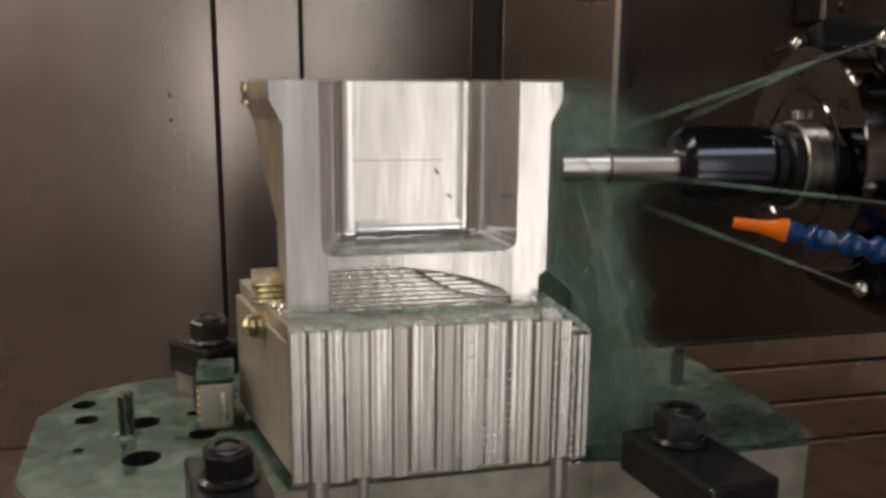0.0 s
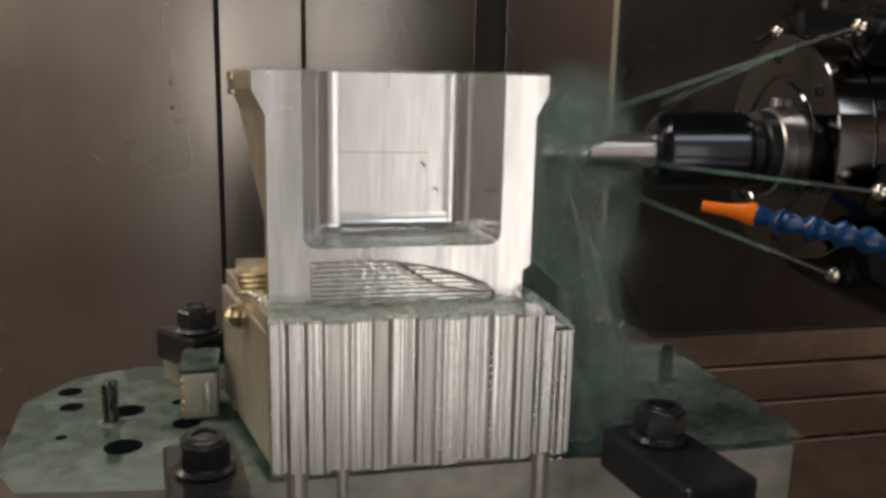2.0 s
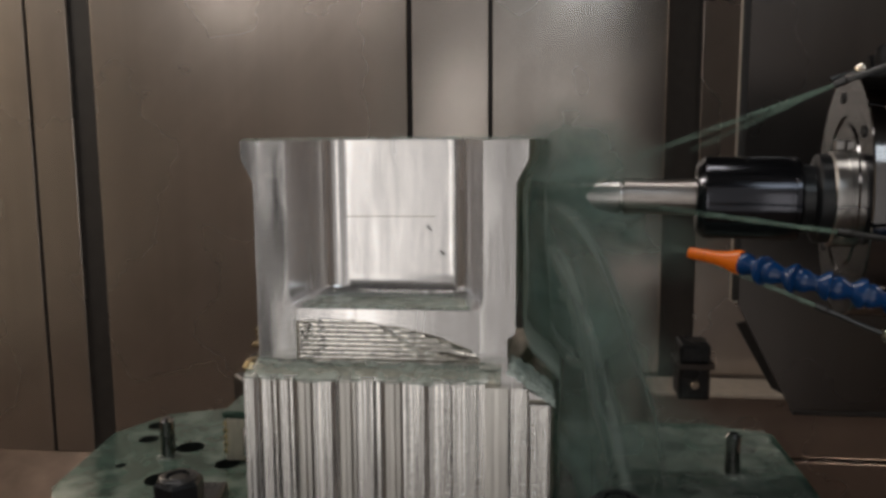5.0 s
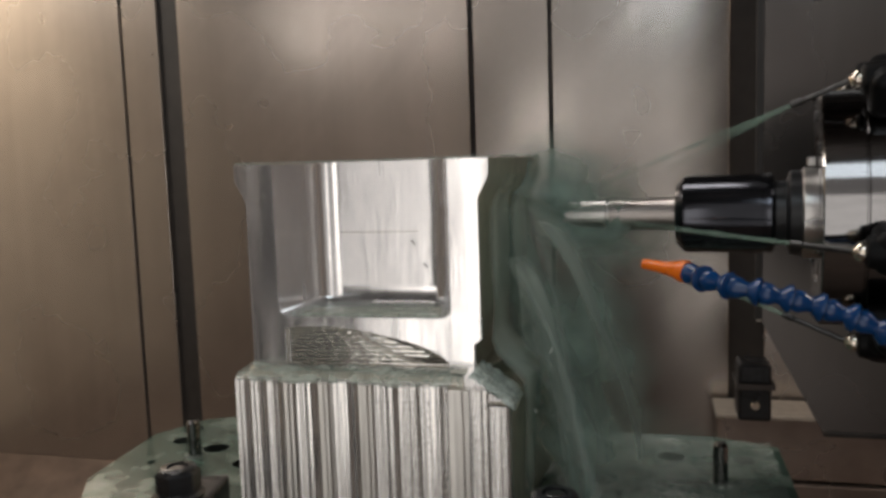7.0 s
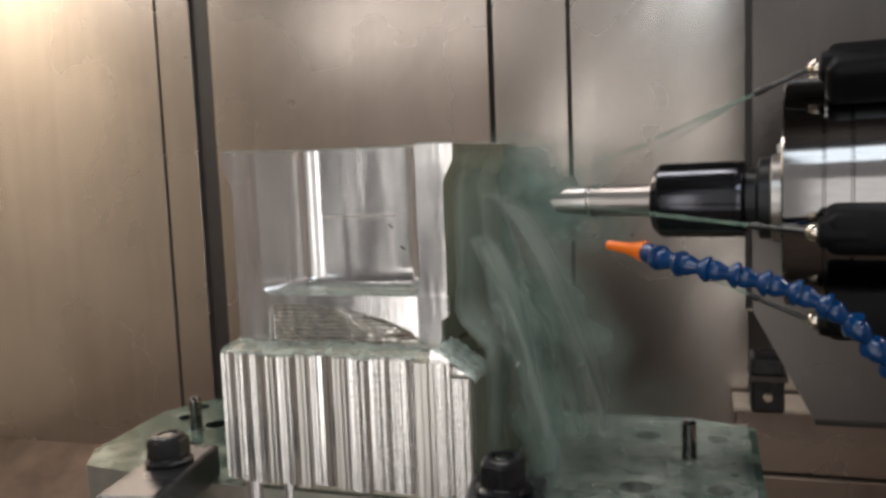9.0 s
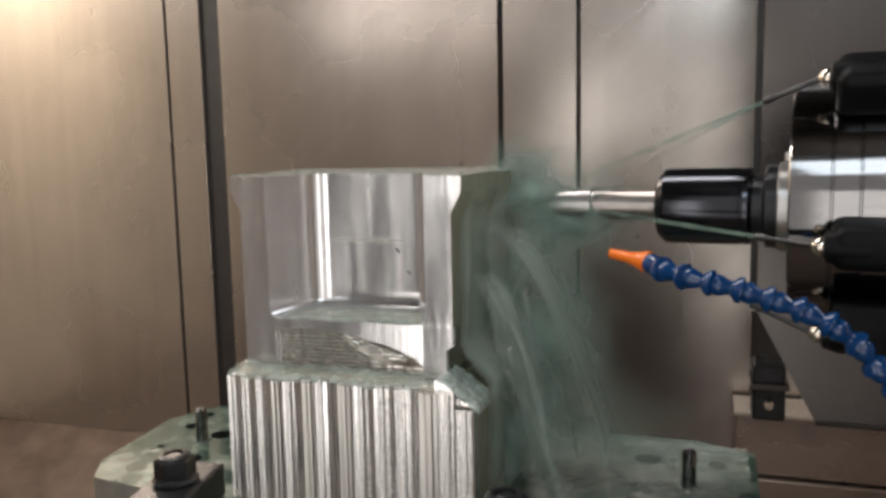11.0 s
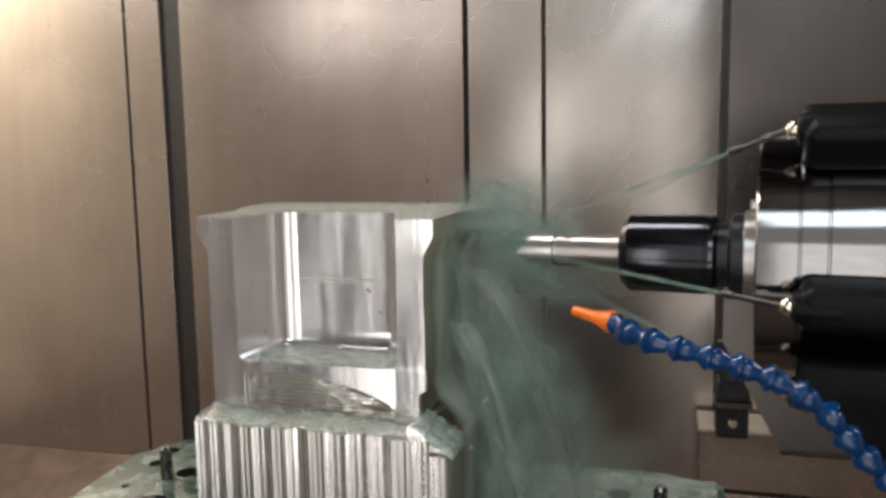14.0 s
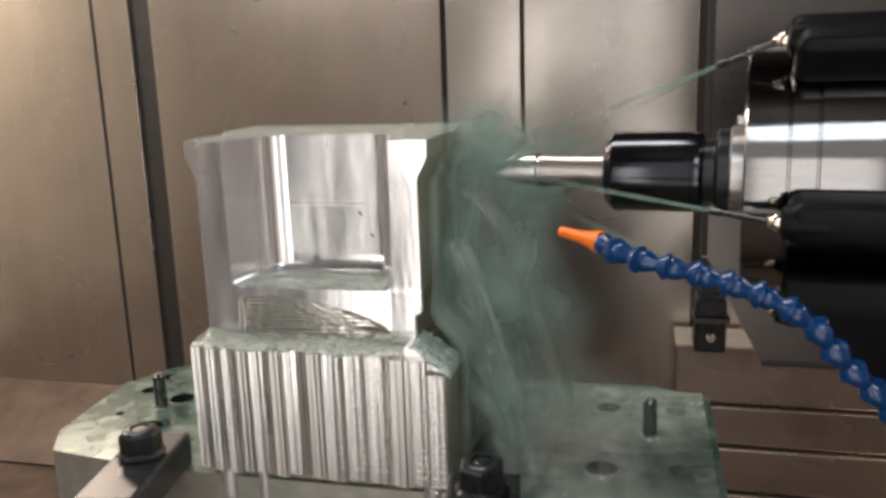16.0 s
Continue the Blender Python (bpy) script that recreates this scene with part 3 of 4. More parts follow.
def build_plate():
    plate = empty("base_plate", "steel fixture plate flooded with green coolant, drilled with holes", "base plate")
    outline = [(-0.232, -0.004), (-0.252, 0.030), (-0.262, 0.14), (-0.235, 0.19), (-0.19, 0.21), (0.24, 0.21), (0.292, 0.19), (0.292, 0.01), (0.272, -0.026), (0.16, -0.026), (0.115, -0.018), (-0.13, -0.018)]
    holes = [(-0.179, 0.051, 0.0125), (-0.184, 0.114, 0.0115), (-0.233, 0.160, 0.009), (-0.226, 0.128, 0.0085), (-0.141, 0.084, 0.010), (-0.150, 0.125, 0.005), (-0.222, 0.073, 0.004), (0.205, 0.155, 0.011), (0.262, 0.155, 0.009), (0.262, 0.045, 0.009), (0.205, 0.04, 0.012)]
    bm = bmesh.new()
    loops = [[bm.verts.new((x, y, Z_PLATE)) for x, y in outline]]
    for hx, hy, hr in holes:
        loops.append([bm.verts.new((hx + hr * math.cos(2 * math.pi * k / 24), hy + hr * math.sin(2 * math.pi * k / 24), Z_PLATE)) for k in range(24)])
    edges = []
    for lp in loops:
        for i in range(len(lp)):
            edges.append(bm.edges.new((lp[i], lp[(i + 1) % len(lp)])))
    bmesh.ops.triangle_fill(bm, edges=edges, use_beauty=True)
    part("top_face", bm, PLATE, plate, "green wet top face")
    def tube(lp, depth):
        bm = bmesh.new()
        top = [bm.verts.new((x, y, Z_PLATE)) for x, y in lp]
        bot = [bm.verts.new((x, y, Z_PLATE - depth)) for x, y in lp]
        for i in range(len(lp)):
            j = (i + 1) % len(lp)
            bm.faces.new((top[i], top[j], bot[j], bot[i]))
        bm.faces.new(bot)
        return bm
    part("flank", tube(outline, 0.055), PLATE_SIDE, plate, "pale worn flank")
    for hx, hy, hr in holes:
        part("bore", tube([(hx + hr * math.cos(2 * math.pi * k / 24), hy + hr * math.sin(2 * math.pi * k / 24)) for k in range(24)], 0.03), BORE, plate, "dark drilled hole")
    table = thing("machine_table", box(-0.20, 0.24, 0.0, 0.20, Z_FLOOR, Z_PLATE - 0.0555, 0.01), CAST, "dark cast machine table carrying the plate", "machine table")
    for x, y in ((-0.193, 0.094), (0.240, 0.102)):
        pin = thing("dowel_pin", lathe([(0, 0.0056), (0.0295, 0.0056), (0.032, 0.0038)], 24, upright(x, y, Z_PLATE)), STEEL, "short polished steel dowel pin in the wet plate", "dowel pin", "dowel pins", smooth=True)
        foam = thing("foam_ring", lathe([(0, 0.010), (0.0012, 0.0085), (0.0016, 0.0055)], 24, upright(x, y, Z_PLATE)), FILM, "pale foam ring round a dowel pin", "foam", kind="stuff", smooth=True)
        body_attr(foam, lambda p: 1.0)


def build_clamp(x, y, z_top, turn, length, width, reach, label):
    """A strap clamp: a dark bar on a heel block, held by a hexagon nut whose head tops out at z_top."""
    clamp = empty("strap_clamp", label, "clamp", "clamps round the fixture", place=(x, y, 0))
    clamp.rotation_euler = (0, 0, radians(turn))
    zb = z_top - 0.0215
    part("bar", box(-width / 2, width / 2, -length + reach, reach, zb - 0.026, zb, 0.0025), BLACK, clamp)
    part("heel", box(-width / 2 + 0.004, width / 2 - 0.004, -length + reach + 0.002, -length + reach + 0.026, zb - 0.09, zb - 0.0265, 0.002), PLATE_SIDE, clamp, "pale heel block")
    part("washer", lathe([(0, 0.0165), (0.0022, 0.0172), (0.0042, 0.0150), (0.0052, 0.0148)], 32, upright(0, 0, zb + 0.0002)), BLACK, clamp, smooth=True)
    socket = bmesh.new()
    lathe([(0.0054, 0.0150), (0.0172, 0.0150), (0.0190, 0.0132), (0.0191, 0.0075)], 6, upright(0, 0, zb), bm=socket)
    lathe([(0.0188, 0.0122), (0.0204, 0.0118), (0.0212, 0.0104), (0.0212, 0.0072), (0.0180, 0.0068)], 32, upright(0, 0, zb), bm=socket)
    head = part("nut", socket, BLACK, clamp, smooth=True)
    part("bolt_stud", lathe([(0.0148, 0.0055), (0.0198, 0.0055), (0.0205, 0.0045)], 16, upright(0, 0, zb)), CARBIDE, head, "worn screw end", smooth=True)
    return clamp


def build_clamps():
    build_clamp(0.139, -0.081, -0.0435, 8, 0.085, 0.046, 0.026, "black steel strap clamp with a hexagon nut, by the fixture's front")
    build_clamp(-0.120, -0.046, -0.0575, 9, 0.105, 0.042, 0.040, "black steel strap clamp with a hexagon nut, gripping the block's corner")
    build_clamp(-0.137, 0.165, -0.040, -140, 0.052, 0.034, 0.02, "black steel strap clamp with a hexagon nut behind the block")


# ---- the spindle head ----
AX_Y, AX_Z = 0.054, 0.1165
AXIS = Matrix.Translation((0, AX_Y, AX_Z))
TOOL_AXIS = Matrix.Translation((0, AX_Y, AX_Z - 0.003))
# the spindle stands seven degrees askew to the work
TILT = Matrix.Translation((0.311, AX_Y, 0)) @ Matrix.Rotation(radians(-7), 4, "Z") @ Matrix.Translation((-0.311, -AX_Y, 0))
TIP = TILT @ Vector((0.100, AX_Y, AX_Z))
NOZZLES = ((124, 0.030, 0.0175), (191, 0.030, 0.0135), (58, 0.012, 0.022), (234, 0.034, 0.0135))
BALL_X = 0.3145


def ball_place(ang):
    return Vector((BALL_X, AX_Y + 0.099 * math.cos(radians(ang)), AX_Z + 0.099 * math.sin(radians(ang))))


def build_head():
    head = empty("milling_spindle", "polished horizontal spindle with black nozzle manifold and tool", "spindle")
    part("nose", lathe([(0.2978, 0.030), (0.2978, 0.046), (0.2993, 0.047), (0.2993, 0.0505), (0.2978, 0.0515), (0.2978, 0.0785), (0.2988, 0.0795), (0.3215, 0.0795), (0.3220, 0.0785), (0.3230, 0.0785), (0.3235, 0.0800), (0.3375, 0.0800), (0.3380, 0.0790), (0.3390, 0.0790), (0.3395, 0.0805), (0.62, 0.0805)], 96, AXIS), STEEL, head, smooth=25)
    for k in range(6):
        a = radians(60 * k + 20)
        y, z = AX_Y + 0.064 * math.cos(a), AX_Z + 0.064 * math.sin(a)
        part("face_screw", lathe([(0.2976, 0.0038), (0.2965, 0.0036), (0.2965, 0.0020), (0.2983, 0.0018)], 16, Matrix.Translation((0, y, z))), CARBIDE, head, "dark socket screw", smooth=True)
    part("drive_key", box(0.2915, 0.2978, AX_Y - 0.004, AX_Y + 0.004, AX_Z + 0.029, AX_Z + 0.0355, 0.001), GROUND, head, "small bright drive key")
    part("taper_flange", lathe([(0.2978, 0.029), (0.2978, 0.0315), (0.2895, 0.0315), (0.2885, 0.030)], 64, TOOL_AXIS), GROUND, head, smooth=25)
    holder = part("tool_holder", lathe([(0.2722, 0.0220), (0.2702, 0.0272), (0.2692, 0.0278), (0.2665, 0.0280), (0.2660, 0.0274), (0.2640, 0.0274), (0.2635, 0.0280), (0.2125, 0.0280), (0.2108, 0.0276), (0.2068, 0.0240), (0.2054, 0.0222), (0.2048, 0.0125)], 64, TOOL_AXIS), HOLDER, head, "black tool holder body", smooth=25)
    part("collar", lathe([(0.2886, 0.0295), (0.2812, 0.0295), (0.2800, 0.0280), (0.2785, 0.0225), (0.2718, 0.0225)], 64, TOOL_AXIS), BLACK, holder, "black grooved gripper collar", smooth=25)
    part("extension", lathe([(0.2065, 0.0129), (0.2000, 0.0123), (0.1850, 0.0119), (0.1680, 0.0121), (0.1600, 0.0126), (0.1575, 0.0126), (0.1568, 0.0108)], 40, TOOL_AXIS), SHANK, holder, "bright cylindrical extension", smooth=25)
    part("collet_nut", lathe([(0.1570, 0.0102), (0.1550, 0.0104), (0.1545, 0.0124), (0.1230, 0.0118), (0.1200, 0.0095), (0.1190, 0.0050)], 40, TOOL_AXIS), GROUND, holder, "bright tapered collet nose", smooth=25)
    part("cutter", lathe([(0.1195, 0.0034), (0.1110, 0.0032), (0.1105, 0.0026), (0.0900, 0.0026), (0.0885, 0.0016)], 16, TOOL_AXIS), CARBIDE, holder, "thin dark end mill", smooth=25)
    # nozzle manifold bars round the nose, each with its ball joint and pipe
    for ang, pipe, wide in NOZZLES:
        x0 = BALL_X
        a = radians(ang)
        by, bz = AX_Y + 0.099 * math.cos(a), AX_Z + 0.099 * math.sin(a)
        m = Matrix.Translation((0, by, bz)) @ Matrix.Rotation(a, 4, "X")
        bm = box(x0 + 0.008, 0.64, -0.021, 0.010, -wide, wide, 0.008, segments=4)
        lathe([(x0 + 0.0045, 0.0070), (x0 + 0.006, 0.0095), (x0 + 0.011, 0.0105), (x0 + 0.030, 0.0105)], 24, bm=bm)
        bmesh.ops.transform(bm, matrix=m, verts=bm.verts)
        bar = part("manifold", bm, CAST, head, "black nozzle manifold", smooth=40)
        ball = bmesh.new()
        bmesh.ops.create_uvsphere(ball, u_segments=20, v_segments=12, radius=0.0058, matrix=Matrix.Translation((x0 + 0.003, by, bz)))
        part("ball_joint", ball, BRASS, bar, "bright ball joint", smooth=True)
        p = Vector((x0, by, bz))
        d = (Vector((0.100, AX_Y, AX_Z)) - p).normalized()
        part("pipe", lathe([(0, 0.0017), (pipe, 0.0017), (pipe + 0.001, 0.0025), (pipe + 0.008, 0.0022)], 12, along(p, p + d)), CARBIDE, bar, "thin dark nozzle pipe", smooth=True)
    # black casting that hangs below and behind the nose; its front also stands in for the nose's shaded underside
    part("lower_casting", prism([(0.324, 0.060), (0.328, 0.036), (0.352, 0.022), (0.376, 0.002), (0.43, -0.024), (0.50, -0.048), (0.80, -0.058), (0.80, 0.060)], -0.027, 0.15, "y", 0.004), CAST, head, "black painted casting", smooth=40)
    for ob in head.children_recursive:
        ob.data.transform(TILT)
    return head


def build_guard():
    guard = empty("spindle_guard", "upright sheet metal guard with a slanted lower corner", "guard")
    y = 0.36
    outline = [(0.298, Z_TOP - 0.02), (0.298, -0.015), (0.357, -0.128), (1.1, -0.128), (1.1, Z_TOP - 0.02)]
    part("sheet", prism(outline, y, y + 0.004), GUARD, guard)
    part("dark_lip", box(0.2908, 0.2978, y - 0.0105, y - 0.0062, -0.012, Z_TOP - 0.02, 0.001), SEAM, guard, "dark lip along the edge")
    part("edge_fold", box(0.2928, 0.2978, y - 0.006, y + 0.012, -0.015, Z_TOP - 0.02, 0.001), EDGE, guard, "pale folded edge")
    part("rubber_flap", prism([(0.331, -0.070), (0.376, -0.056), (0.44, -0.056), (0.49, -0.176), (0.431, -0.176), (0.375, -0.148)], 0.498, 0.503), SEAM, guard, "black rubber flap behind the cut corner")
    part("flap_arm", box(0.46, 0.485, y + 0.0042, 0.4978, -0.10, -0.075, 0.002), SEAM, guard)
    part("bottom_fold", box(0.358, 1.1, y - 0.003, y + 0.012, -0.133, -0.1285, 0.001), SEAM, guard, "dark rubber wiper")
    # mounting block high on the guard
    mount = part("mount_plate", box(0.505, 0.68, y - 0.05, y - 0.0005, 0.238, 0.40, 0.004), GUARD, guard)
    for px, pz in ((0.530, 0.256), (0.530, 0.34), (0.605, 0.256)):
        part("mount_screw", lathe([(0, 0.007), (0.003, 0.006), (0.0035, 0.003)], 16, Matrix.Translation((px, y - 0.05, pz)) @ Matrix.Rotation(radians(-90), 4, "Z")), CARBIDE, mount)
    bracket = thing("hinge_bracket", box(0.317, 0.366, 0.80, 0.86, -0.275, -0.185, 0.005), BLACK, "dark steel bracket with one bright screw", "bracket")
    part("screw", lathe([(0, 0.008), (0.003, 0.006)], 16, Matrix.Translation((0.342, 0.80, -0.25)) @ Matrix.Rotation(radians(-90), 4, "Z")), BRASS, bracket)
    part("shelf", box(0.314, 0.370, 0.788, 0.865, -0.222, -0.212, 0.001), STEEL, bracket, "bright shelf strip")
    return guard


HOSE = [(0.2078, -0.0615, 0.0883), (0.2205, -0.0800, 0.0853), (0.2375, -0.0890, 0.0825), (0.2555, -0.0900, 0.0790), (0.2725, -0.0910, 0.0745), (0.2925, -0.0930, 0.0680), (0.3075, -0.0960, 0.0610), (0.3205, -0.0960, 0.0510), (0.3345, -0.0900, 0.0325), (0.346, -0.086, 0.0210), (0.358, -0.083, 0.0090), (0.368, -0.081, -0.005), (0.378, -0.078, -0.022), (0.392, -0.070, -0.036), (0.41, -0.05, -0.046), (0.43, -0.02, -0.05)]


def build_hose():
    hose = empty("coolant_hose", "blue segmented coolant hose with an orange cone nozzle", "coolant hose")
    # even steps along the line
    pts = [Vector(p) for p in HOSE]
    step, line, carry = 0.0165, [pts[0]], 0.0
    for p, q in zip(pts, pts[1:]):
        d = (q - p).length
        s = step - carry
        while s <= d:
            line.append(p.lerp(q, s / d))
            s += step
        carry = d - (s - step)
    shared = mesh_of("hose_segment", lathe([(-0.0010, 0.0042), (0.0005, 0.0056), (0.0030, 0.0063), (0.0055, 0.0060), (0.0085, 0.0044), (0.0105, 0.0041), (0.0142, 0.0075), (0.0162, 0.0078), (0.0172, 0.0058), (0.0175, 0.0042)], 24), BLUE, 40)
    for p, q in zip(line, line[1:]):
        ob = new("hose_segment", shared)
        ob.parent = hose
        ob.matrix_basis = along(p, q)
    tip, base = Vector((0.1835, -0.0461, 0.0913)), Vector((0.2085, -0.0621, 0.0883))
    part("nozzle", lathe([(0.004, 0.0018), (0, 0.0020), (0, 0.0031), (0.0140, 0.0037), (0.0205, 0.0048), (0.0270, 0.0067), (0.0295, 0.0066), (0.0298, 0.0048)], 32, along(tip, base)), ORANGE, hose, "orange plastic cone nozzle", smooth=40)
    return hose


# ---- coolant in motion ----
def ribbon(bm, path, widths, bodies, layer, side=None):
    """A strip of fluid along a path."""
    prev = None
    for i, p in enumerate(path):
        d = (path[min(i + 1, len(path) - 1)] - path[max(i - 1, 0)]).normalized()
        s = (side or d.cross(Vector((0.3, -1, 0.1)))).normalized() * widths[i]
        a, b, c = bm.verts.new(p - s), bm.verts.new(p + Vector((0, -widths[i] * 0.5, 0))), bm.verts.new(p + s)
        a[layer], b[layer], c[layer] = 0.0, bodies[i], 0.0
        if prev:
            bm.faces.new((prev[0], prev[1], b, a))
            bm.faces.new((prev[1], prev[2], c, b))
        prev = (a, b, c)


def build_jets():
    made = []
    jets = []
    for ang, pipe, wide in NOZZLES:
        if ang == 58:
            continue
        p = ball_place(ang)
        d = (Vector((0.100, AX_Y, AX_Z)) - p).normalized()
        jets.append((TILT @ (p + d * (pipe + 0.008)), TILT @ (p + d * (0.19 if ang < 200 else 0.15)), 0.0014))
    p = ball_place(124)
    d = (Vector((0.100, AX_Y, AX_Z)) - p).normalized()
    jets.append((TILT @ (p + d * 0.038), TILT @ Vector((0.200, 0.030, 0.146)), 0.0012))
    for p, q, r in jets:
        p, q = Vector(p), Vector(q)
        n = (q - p).length
        prof = [(n * k / 12, r * (0.9 + 0.8 * k / 12) * (1 + 0.15 * math.sin(k * 2.1))) for k in range(13)]
        ob = thing("coolant_jet", lathe(prof, 10, along(p, q)), JET, "thin straight jet of green coolant", "coolant jet", "coolant jets", smooth=60)
        body_attr(ob, lambda v, q=q, n=n: 0.10 + 0.90 * min(1, (v - q).length / n))
        made.append(ob)
    return made


def build_puff(size, bend, strength, label, place):
    """A veil of spray: one bowed, ragged sheet whose rim thins out to nothing; built round its own origin."""
    bm = bmesh.new()
    layer = bm.verts.layers.float.new("body")
    n = 18
    grid = []
    for i in range(n + 1):
        row = []
        for j in range(n + 1):
            u, v = -1 + 2 * i / n, -1 + 2 * j / n
            d = Vector((u, v, bend * 9)) * 1.7
            x = size[0] * (u + 0.22 * noise.noise(d))
            z = size[2] * (v + 0.22 * noise.noise(d + Vector((5, 1, 2))))
            y = -size[1] * (1 - 0.5 * (u * u + v * v)) + 0.008 * noise.noise(d * 2)
            vert = bm.verts.new((x, y, z))
            r = math.sqrt(u * u + v * v) + 0.25 * noise.noise(d * 1.6)
            vert[layer] = strength * max(0.0, min(1.0, 1.25 * (1 - r))) ** 1.2
            row.append(vert)
        grid.append(row)
    for i in range(n):
        for j in range(n):
            bm.faces.new((grid[i][j], grid[i + 1][j], grid[i + 1][j + 1], grid[i][j + 1]))
    ob = thing("coolant_spray", bm, SPRAY, label, "coolant spray", "spray veils", kind="stuff", smooth=80)
    ob.location = place
    return ob


def curtain(name, label, group, cell, nu, nv, material):
    """A sheet of coolant given by a function of (u across, v down) that returns a place and a body."""
    bm = bmesh.new()
    layer = bm.verts.layers.float.new("body")
    grid = []
    for i in range(nu + 1):
        row = []
        for j in range(nv + 1):
            p, body = cell(i / nu, j / nv)
            vert = bm.verts.new(p)
            vert[layer] = body
            row.append(vert)
        grid.append(row)
    for i in range(nu):
        for j in range(nv):
            bm.faces.new((grid[i][j], grid[i][j + 1], grid[i + 1][j + 1], grid[i + 1][j]))
    return thing(name, bm, material, label, "coolant", group, kind="stuff", smooth=80)


def build_falls():
    """Sheets of coolant that cling to the machined flank."""
    made = []
    for k in range(2):
        def cell(u, v, k=k):
            z = 0.132 - 0.232 * v
            flank = 0.0835 if z < 0.116 else 0.0835 + (z - 0.116) * 0.55
            shoulder = 0.022 if z < 0 else 0.022 * max(0, 1 - z / 0.02)
            wave = noise.noise(Vector((u * 4 + k * 7, v * 4, k)))
            x = flank + shoulder + 0.004 + 0.010 * k + 0.012 * k * v + 0.004 * wave
            y = 0.003 + 0.022 * k + u * (0.14 - 0.03 * k) - 0.02 * v * (1 - u)
            edge = min(1, u * 9) * min(1, (1 - u) * 4) * min(1, v * 9 + 0.1) * min(1, (1 - v) * 5)
            return Vector((x, y, z + 0.004 * wave)), edge * (0.95 - 0.3 * k)
        made.append(curtain("coolant_fall", "green coolant sheet running down the flank", "coolant sheets", cell, 16, 26, SHEET))
    return made


def build_runs():
    """Arching sheets that leave the cutter and fall across to the plate."""
    made = []
    for s, (reach, y0, width, strength) in enumerate(((0.090, 0.015, 0.085, 0.60), (0.045, -0.008, 0.06, 0.75), (0.068, 0.040, 0.10, 0.60))):
        def cell(u, v, s=s, reach=reach, y0=y0, width=width, strength=strength):
            wave = noise.noise(Vector((u * 5 + s * 9, v * 3, s)))
            x = 0.098 + reach * v ** 0.75 + 0.006 * wave * (0.3 + v) + 0.012 * (u - 0.5)
            z = 0.105 - 0.028 * s - (0.205 - 0.028 * s) * v ** 1.5
            y = y0 + u * width * (0.6 + 0.7 * v) + 0.004 * wave
            ragged = 0.85 + 0.6 * noise.noise(Vector((u * 7 + 3 * s, v * 1.3, 8)))
            edge = min(1, u * 3) * min(1, (1 - u) * 3) * min(1, v * 5) * min(1, (1 - v) * 5 + 0.2)
            return Vector((x, y, z)), max(0.0, edge * ragged * strength)
        made.append(curtain("coolant_stream", "arching sheet of green coolant falling to the plate", "coolant streams", cell, 18, 24, SHEET))
    # loose threads of coolant
    rng = random.Random(11)
    for _ in range(4):
        bm = bmesh.new()
        layer = bm.verts.layers.float.new("body")
        p = Vector((rng.uniform(0.100, 0.118), rng.uniform(-0.01, 0.09), rng.uniform(0.0, 0.10)))
        reach, n = rng.uniform(0.005, 0.07), 12
        drop = p.z + 0.103
        path = [Vector((p.x + reach * (k / n) ** 0.8, p.y, p.z - drop * (k / n) ** 1.5)) for k in range(n + 1)]
        w = rng.uniform(0.0015, 0.005)
        ribbon(bm, path, [w * (0.5 + 0.9 * k / n) for k in range(n + 1)], [0.45 * min(1, (k + 0.3) / 3) * min(1, (n - k + 0.5) / 2) for k in range(n + 1)], layer)
        made.append(thing("coolant_thread", bm, SHEET, "thin falling thread of green coolant", "coolant", "coolant threads", kind="stuff", smooth=80))
    return made


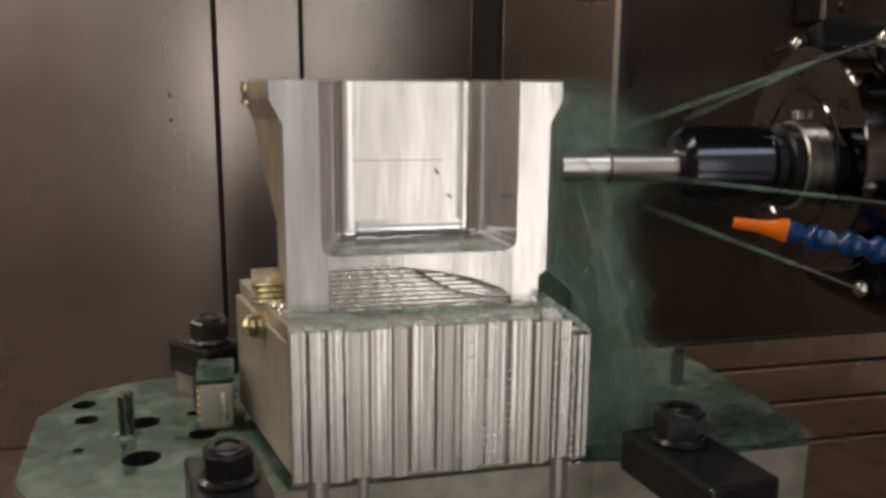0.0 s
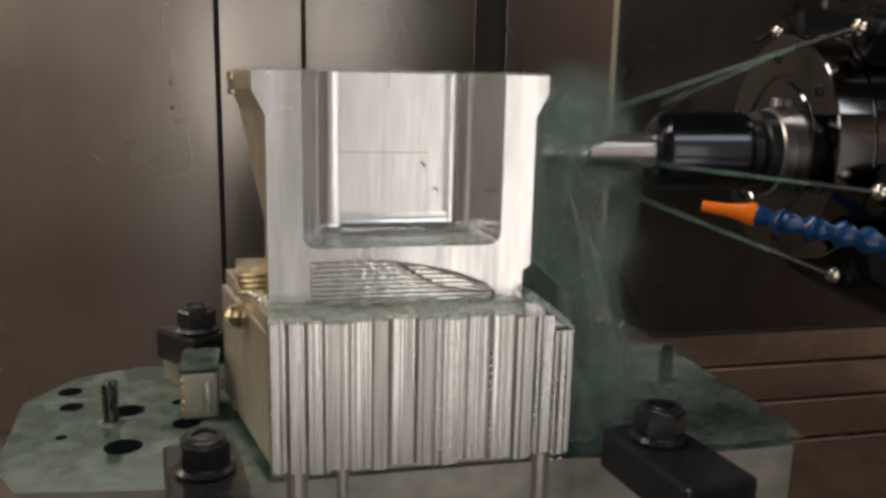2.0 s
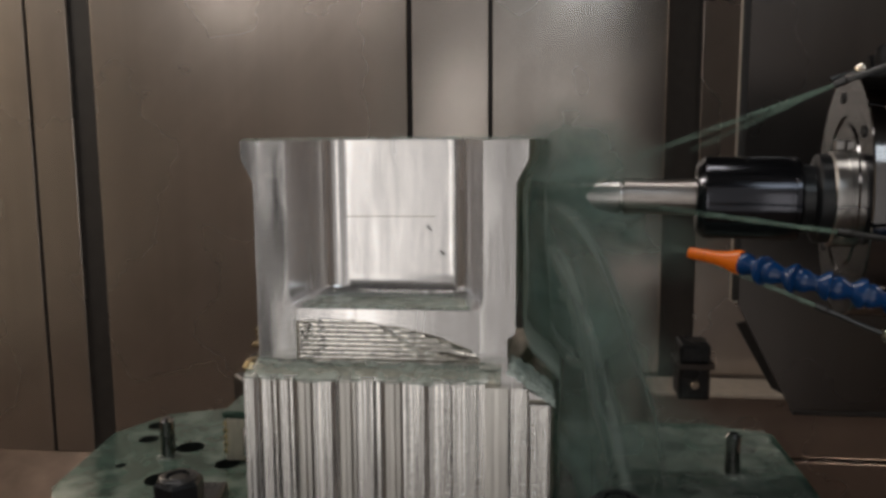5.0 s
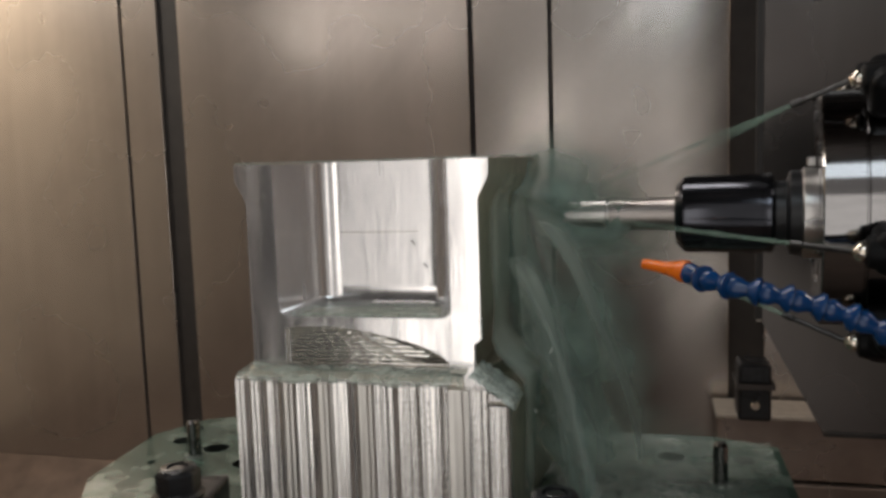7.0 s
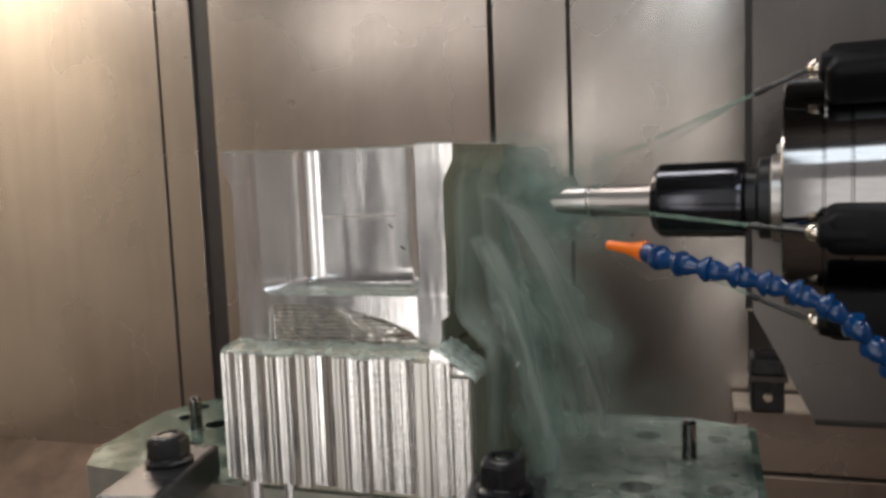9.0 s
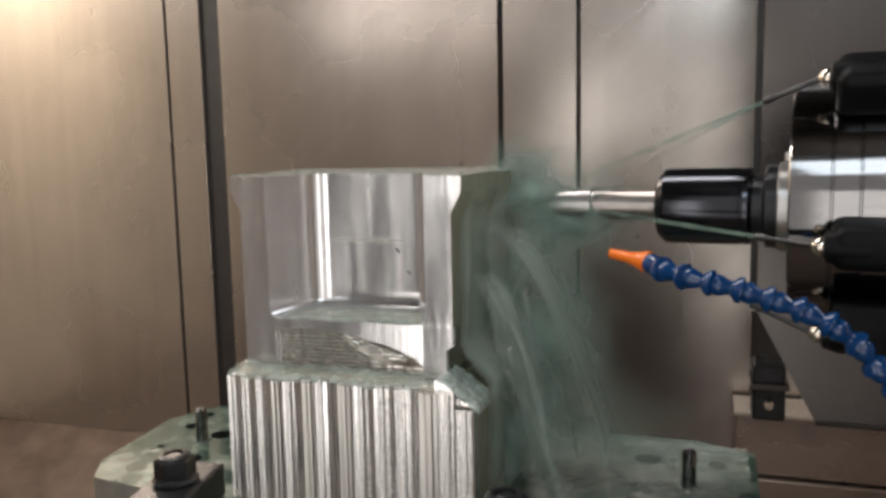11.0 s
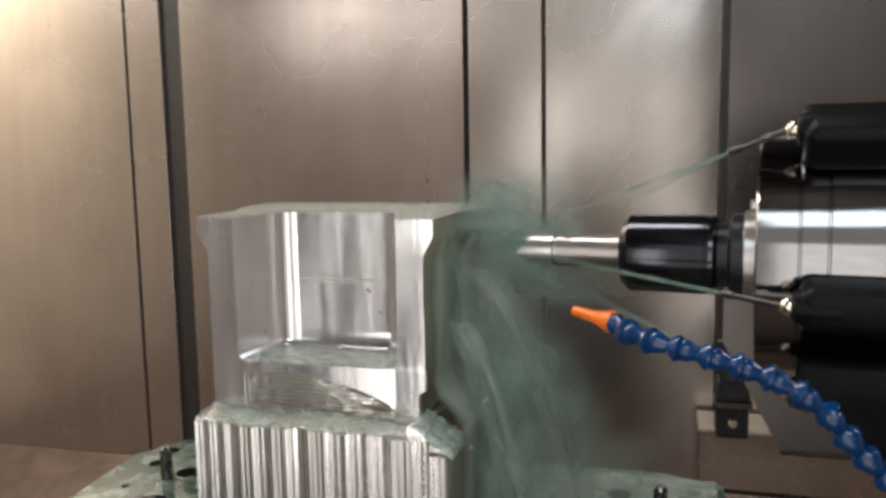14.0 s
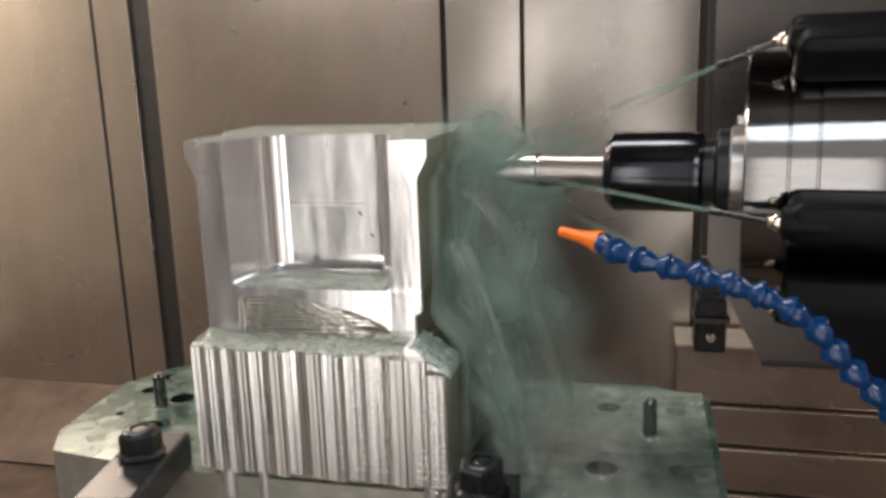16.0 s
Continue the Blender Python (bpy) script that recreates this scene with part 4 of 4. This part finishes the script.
def build_splash_lip():
    """Foam heaped where the flow breaks over the block's shoulder."""
    rng = random.Random(3)
    bm = bmesh.new()
    nu, nv = 34, 38
    grid = []
    for i in range(nu + 1):
        row = []
        for j in range(nv + 1):
            x, y = 0.0775 + 0.030 * i / nu, -0.0235 + 0.038 * j / nv
            base = 0.0042 if x < 0.082 else 0.0042 - (x - 0.082) * 0.72
            heap = 0.0030 * abs(noise.noise(Vector((x * 170, y * 150, 1)))) + 0.0026 * abs(noise.noise(Vector((x * 420, y * 420, 5))))
            heap += 0.0012 * noise.noise(Vector((x * 60, y * 50, 9)))
            rim = min(1.0, i / 4, (nu - i) / 4, j / 4, (nv - j) / 4)
            row.append(bm.verts.new((x, y, base + heap + 0.0012 - 0.004 * (1 - rim) ** 2)))
        grid.append(row)
    for i in range(nu):
        for j in range(nv):
            bm.faces.new((grid[i][j], grid[i + 1][j], grid[i + 1][j + 1], grid[i][j + 1]))
    for _ in range(24):
        c = Vector((rng.uniform(0.080, 0.107), rng.uniform(-0.0225, -0.018), 0.0))
        c.z = 0.0042 - max(0, c.x - 0.082) * 0.72 + rng.uniform(-0.0015, 0.0015)
        bmesh.ops.create_icosphere(bm, subdivisions=2, radius=rng.uniform(0.0008, 0.0019), matrix=Matrix.Translation(c))
    ob = thing("coolant_foam", bm, FOAM, "bubbling green foam over the block's shoulder", "foam", kind="stuff", smooth=60)
    body_attr(ob, lambda p: 0.8)
    # loose drops and flecks about the fall
    for _ in range(60):
        bm = bmesh.new()
        v = rng.random()
        c = Vector((0.105 + 0.09 * v * rng.random(), rng.uniform(-0.03, 0.10), 0.06 - 0.15 * v + rng.uniform(-0.02, 0.02)))
        r = rng.uniform(0.0003, 0.0009)
        bmesh.ops.create_icosphere(bm, subdivisions=2, radius=r, matrix=Matrix.Translation(c) @ Matrix.Rotation(rng.uniform(-0.6, 0.6), 4, "Y") @ Matrix.Diagonal((1, 1, rng.uniform(1.5, 5), 1)))
        drop = thing("coolant_drop", bm, FILM, "flying drop of pale green coolant", "coolant drop", "coolant drops", kind="stuff", smooth=60)
        body_attr(drop, lambda p: 0.7)
        DROPS.append(drop)
    # ripples of pooled coolant over the plate
    bm = bmesh.new()
    n = 26
    g = []
    for i in range(n + 1):
        row = []
        for j in range(n + 1):
            x, y = 0.118 + 0.168 * i / n, -0.020 + 0.215 * j / n
            row.append(bm.verts.new((x, y, Z_PLATE + 0.0022 + 0.0022 * noise.noise(Vector((x * 40, y * 55, 0))) + 0.0014 * noise.noise(Vector((x * 110, y * 120, 4))))))
        g.append(row)
    for i in range(n):
        for j in range(n):
            bm.faces.new((g[i][j], g[i + 1][j], g[i + 1][j + 1], g[i][j + 1]))
    pool = thing("coolant_pool", bm, FILM, "rippled green coolant washing over the plate", "coolant", kind="stuff", smooth=80)
    body_attr(pool, lambda p: 0.55 + 0.4 * noise.noise(Vector((p.x * 30, p.y * 30, 2))))


DROPS = []
build_enclosure()
build_way_covers()
build_workpiece()
build_fluted_block()
build_swarf()
build_plate()
build_clamps()
HEAD_THING = build_head()
GUARD_THING = build_guard()
HOSE_THING = build_hose()
JETS = build_jets()
VEILS = [((0.072, 0.012, 0.058), 0.0, 1.2, (0.135, 0.078, 0.118)), ((0.050, 0.010, 0.042), 0.4, 1.2, (0.118, 0.060, 0.138)), ((0.075, 0.014, 0.040), 0.8, 1.1, (0.145, 0.088, 0.098)), ((0.052, 0.012, 0.070), 1.3, 1.1, (0.128, 0.045, 0.035)), ((0.070, 0.014, 0.055), 1.9, 0.8, (0.150, 0.060, -0.050)), ((0.030, 0.008, 0.085), 2.6, 1.25, (0.104, 0.052, 0.060)), ((0.040, 0.008, 0.065), 3.1, 1.2, (0.128, 0.020, -0.040)), ((0.060, 0.012, 0.075), 3.9, 0.9, (0.145, 0.095, 0.010)), ((0.085, 0.014, 0.040), 4.6, 0.5, (0.180, 0.100, -0.075))]
SPRAYS = [build_puff(size, bend, strength, "drifting veil of fine green coolant spray", place) for size, bend, strength, place in VEILS]
FALLS = build_falls()
RUNS = build_runs()
build_splash_lip()


# ---- what moves ----
def motions():
    for ob in (HEAD_THING, HOSE_THING, *JETS):
        walk(ob, [(t, pose(x, y, z)) for t, x, y, z in HEAD])
    # the guard only rides up and down
    walk(GUARD_THING, [(t, pose(0, 0, z)) for t, x, y, z in HEAD])
    # the spray follows the cutter and flickers; the sheets and streams shiver on the flank
    rng = random.Random(9)
    times = [k * 0.2 for k in range(81)]

    def head_at(t):
        for a, b in zip(HEAD, HEAD[1:]):
            if a[0] <= t <= b[0]:
                f = (t - a[0]) / (b[0] - a[0])
                return [a[i] + (b[i] - a[i]) * f for i in (1, 2, 3)]
        return list(HEAD[-1][1:])
    for ob in SPRAYS:
        home = tuple(ob.location)
        rows = []
        for t in times:
            o = head_at(t)
            rows.append((t, pose(home[0] + rng.uniform(-0.006, 0.006), home[1] + max(o[1], -0.01), home[2] + o[2] + rng.uniform(-0.006, 0.006), rng.uniform(-8, 8), rng.uniform(-25, 25), rng.uniform(-8, 8))))
        walk(ob, rows)
    for k, ob in enumerate(DROPS):
        # each drop falls about the same place again and again
        rows = []
        for t in times:
            f = (t * 1.7 + k * 0.37) % 1.0
            rows.append((t, pose(0.012 * f, rng.uniform(-0.001, 0.001), -0.05 * f * f)))
        walk(ob, rows)
    for ob in FALLS + RUNS:
        rows = []
        for t in times:
            rows.append((t, pose(rng.uniform(0, 0.0025), rng.uniform(-0.003, 0.003), rng.uniform(-0.004, 0.004))))
        walk(ob, rows)


motions()
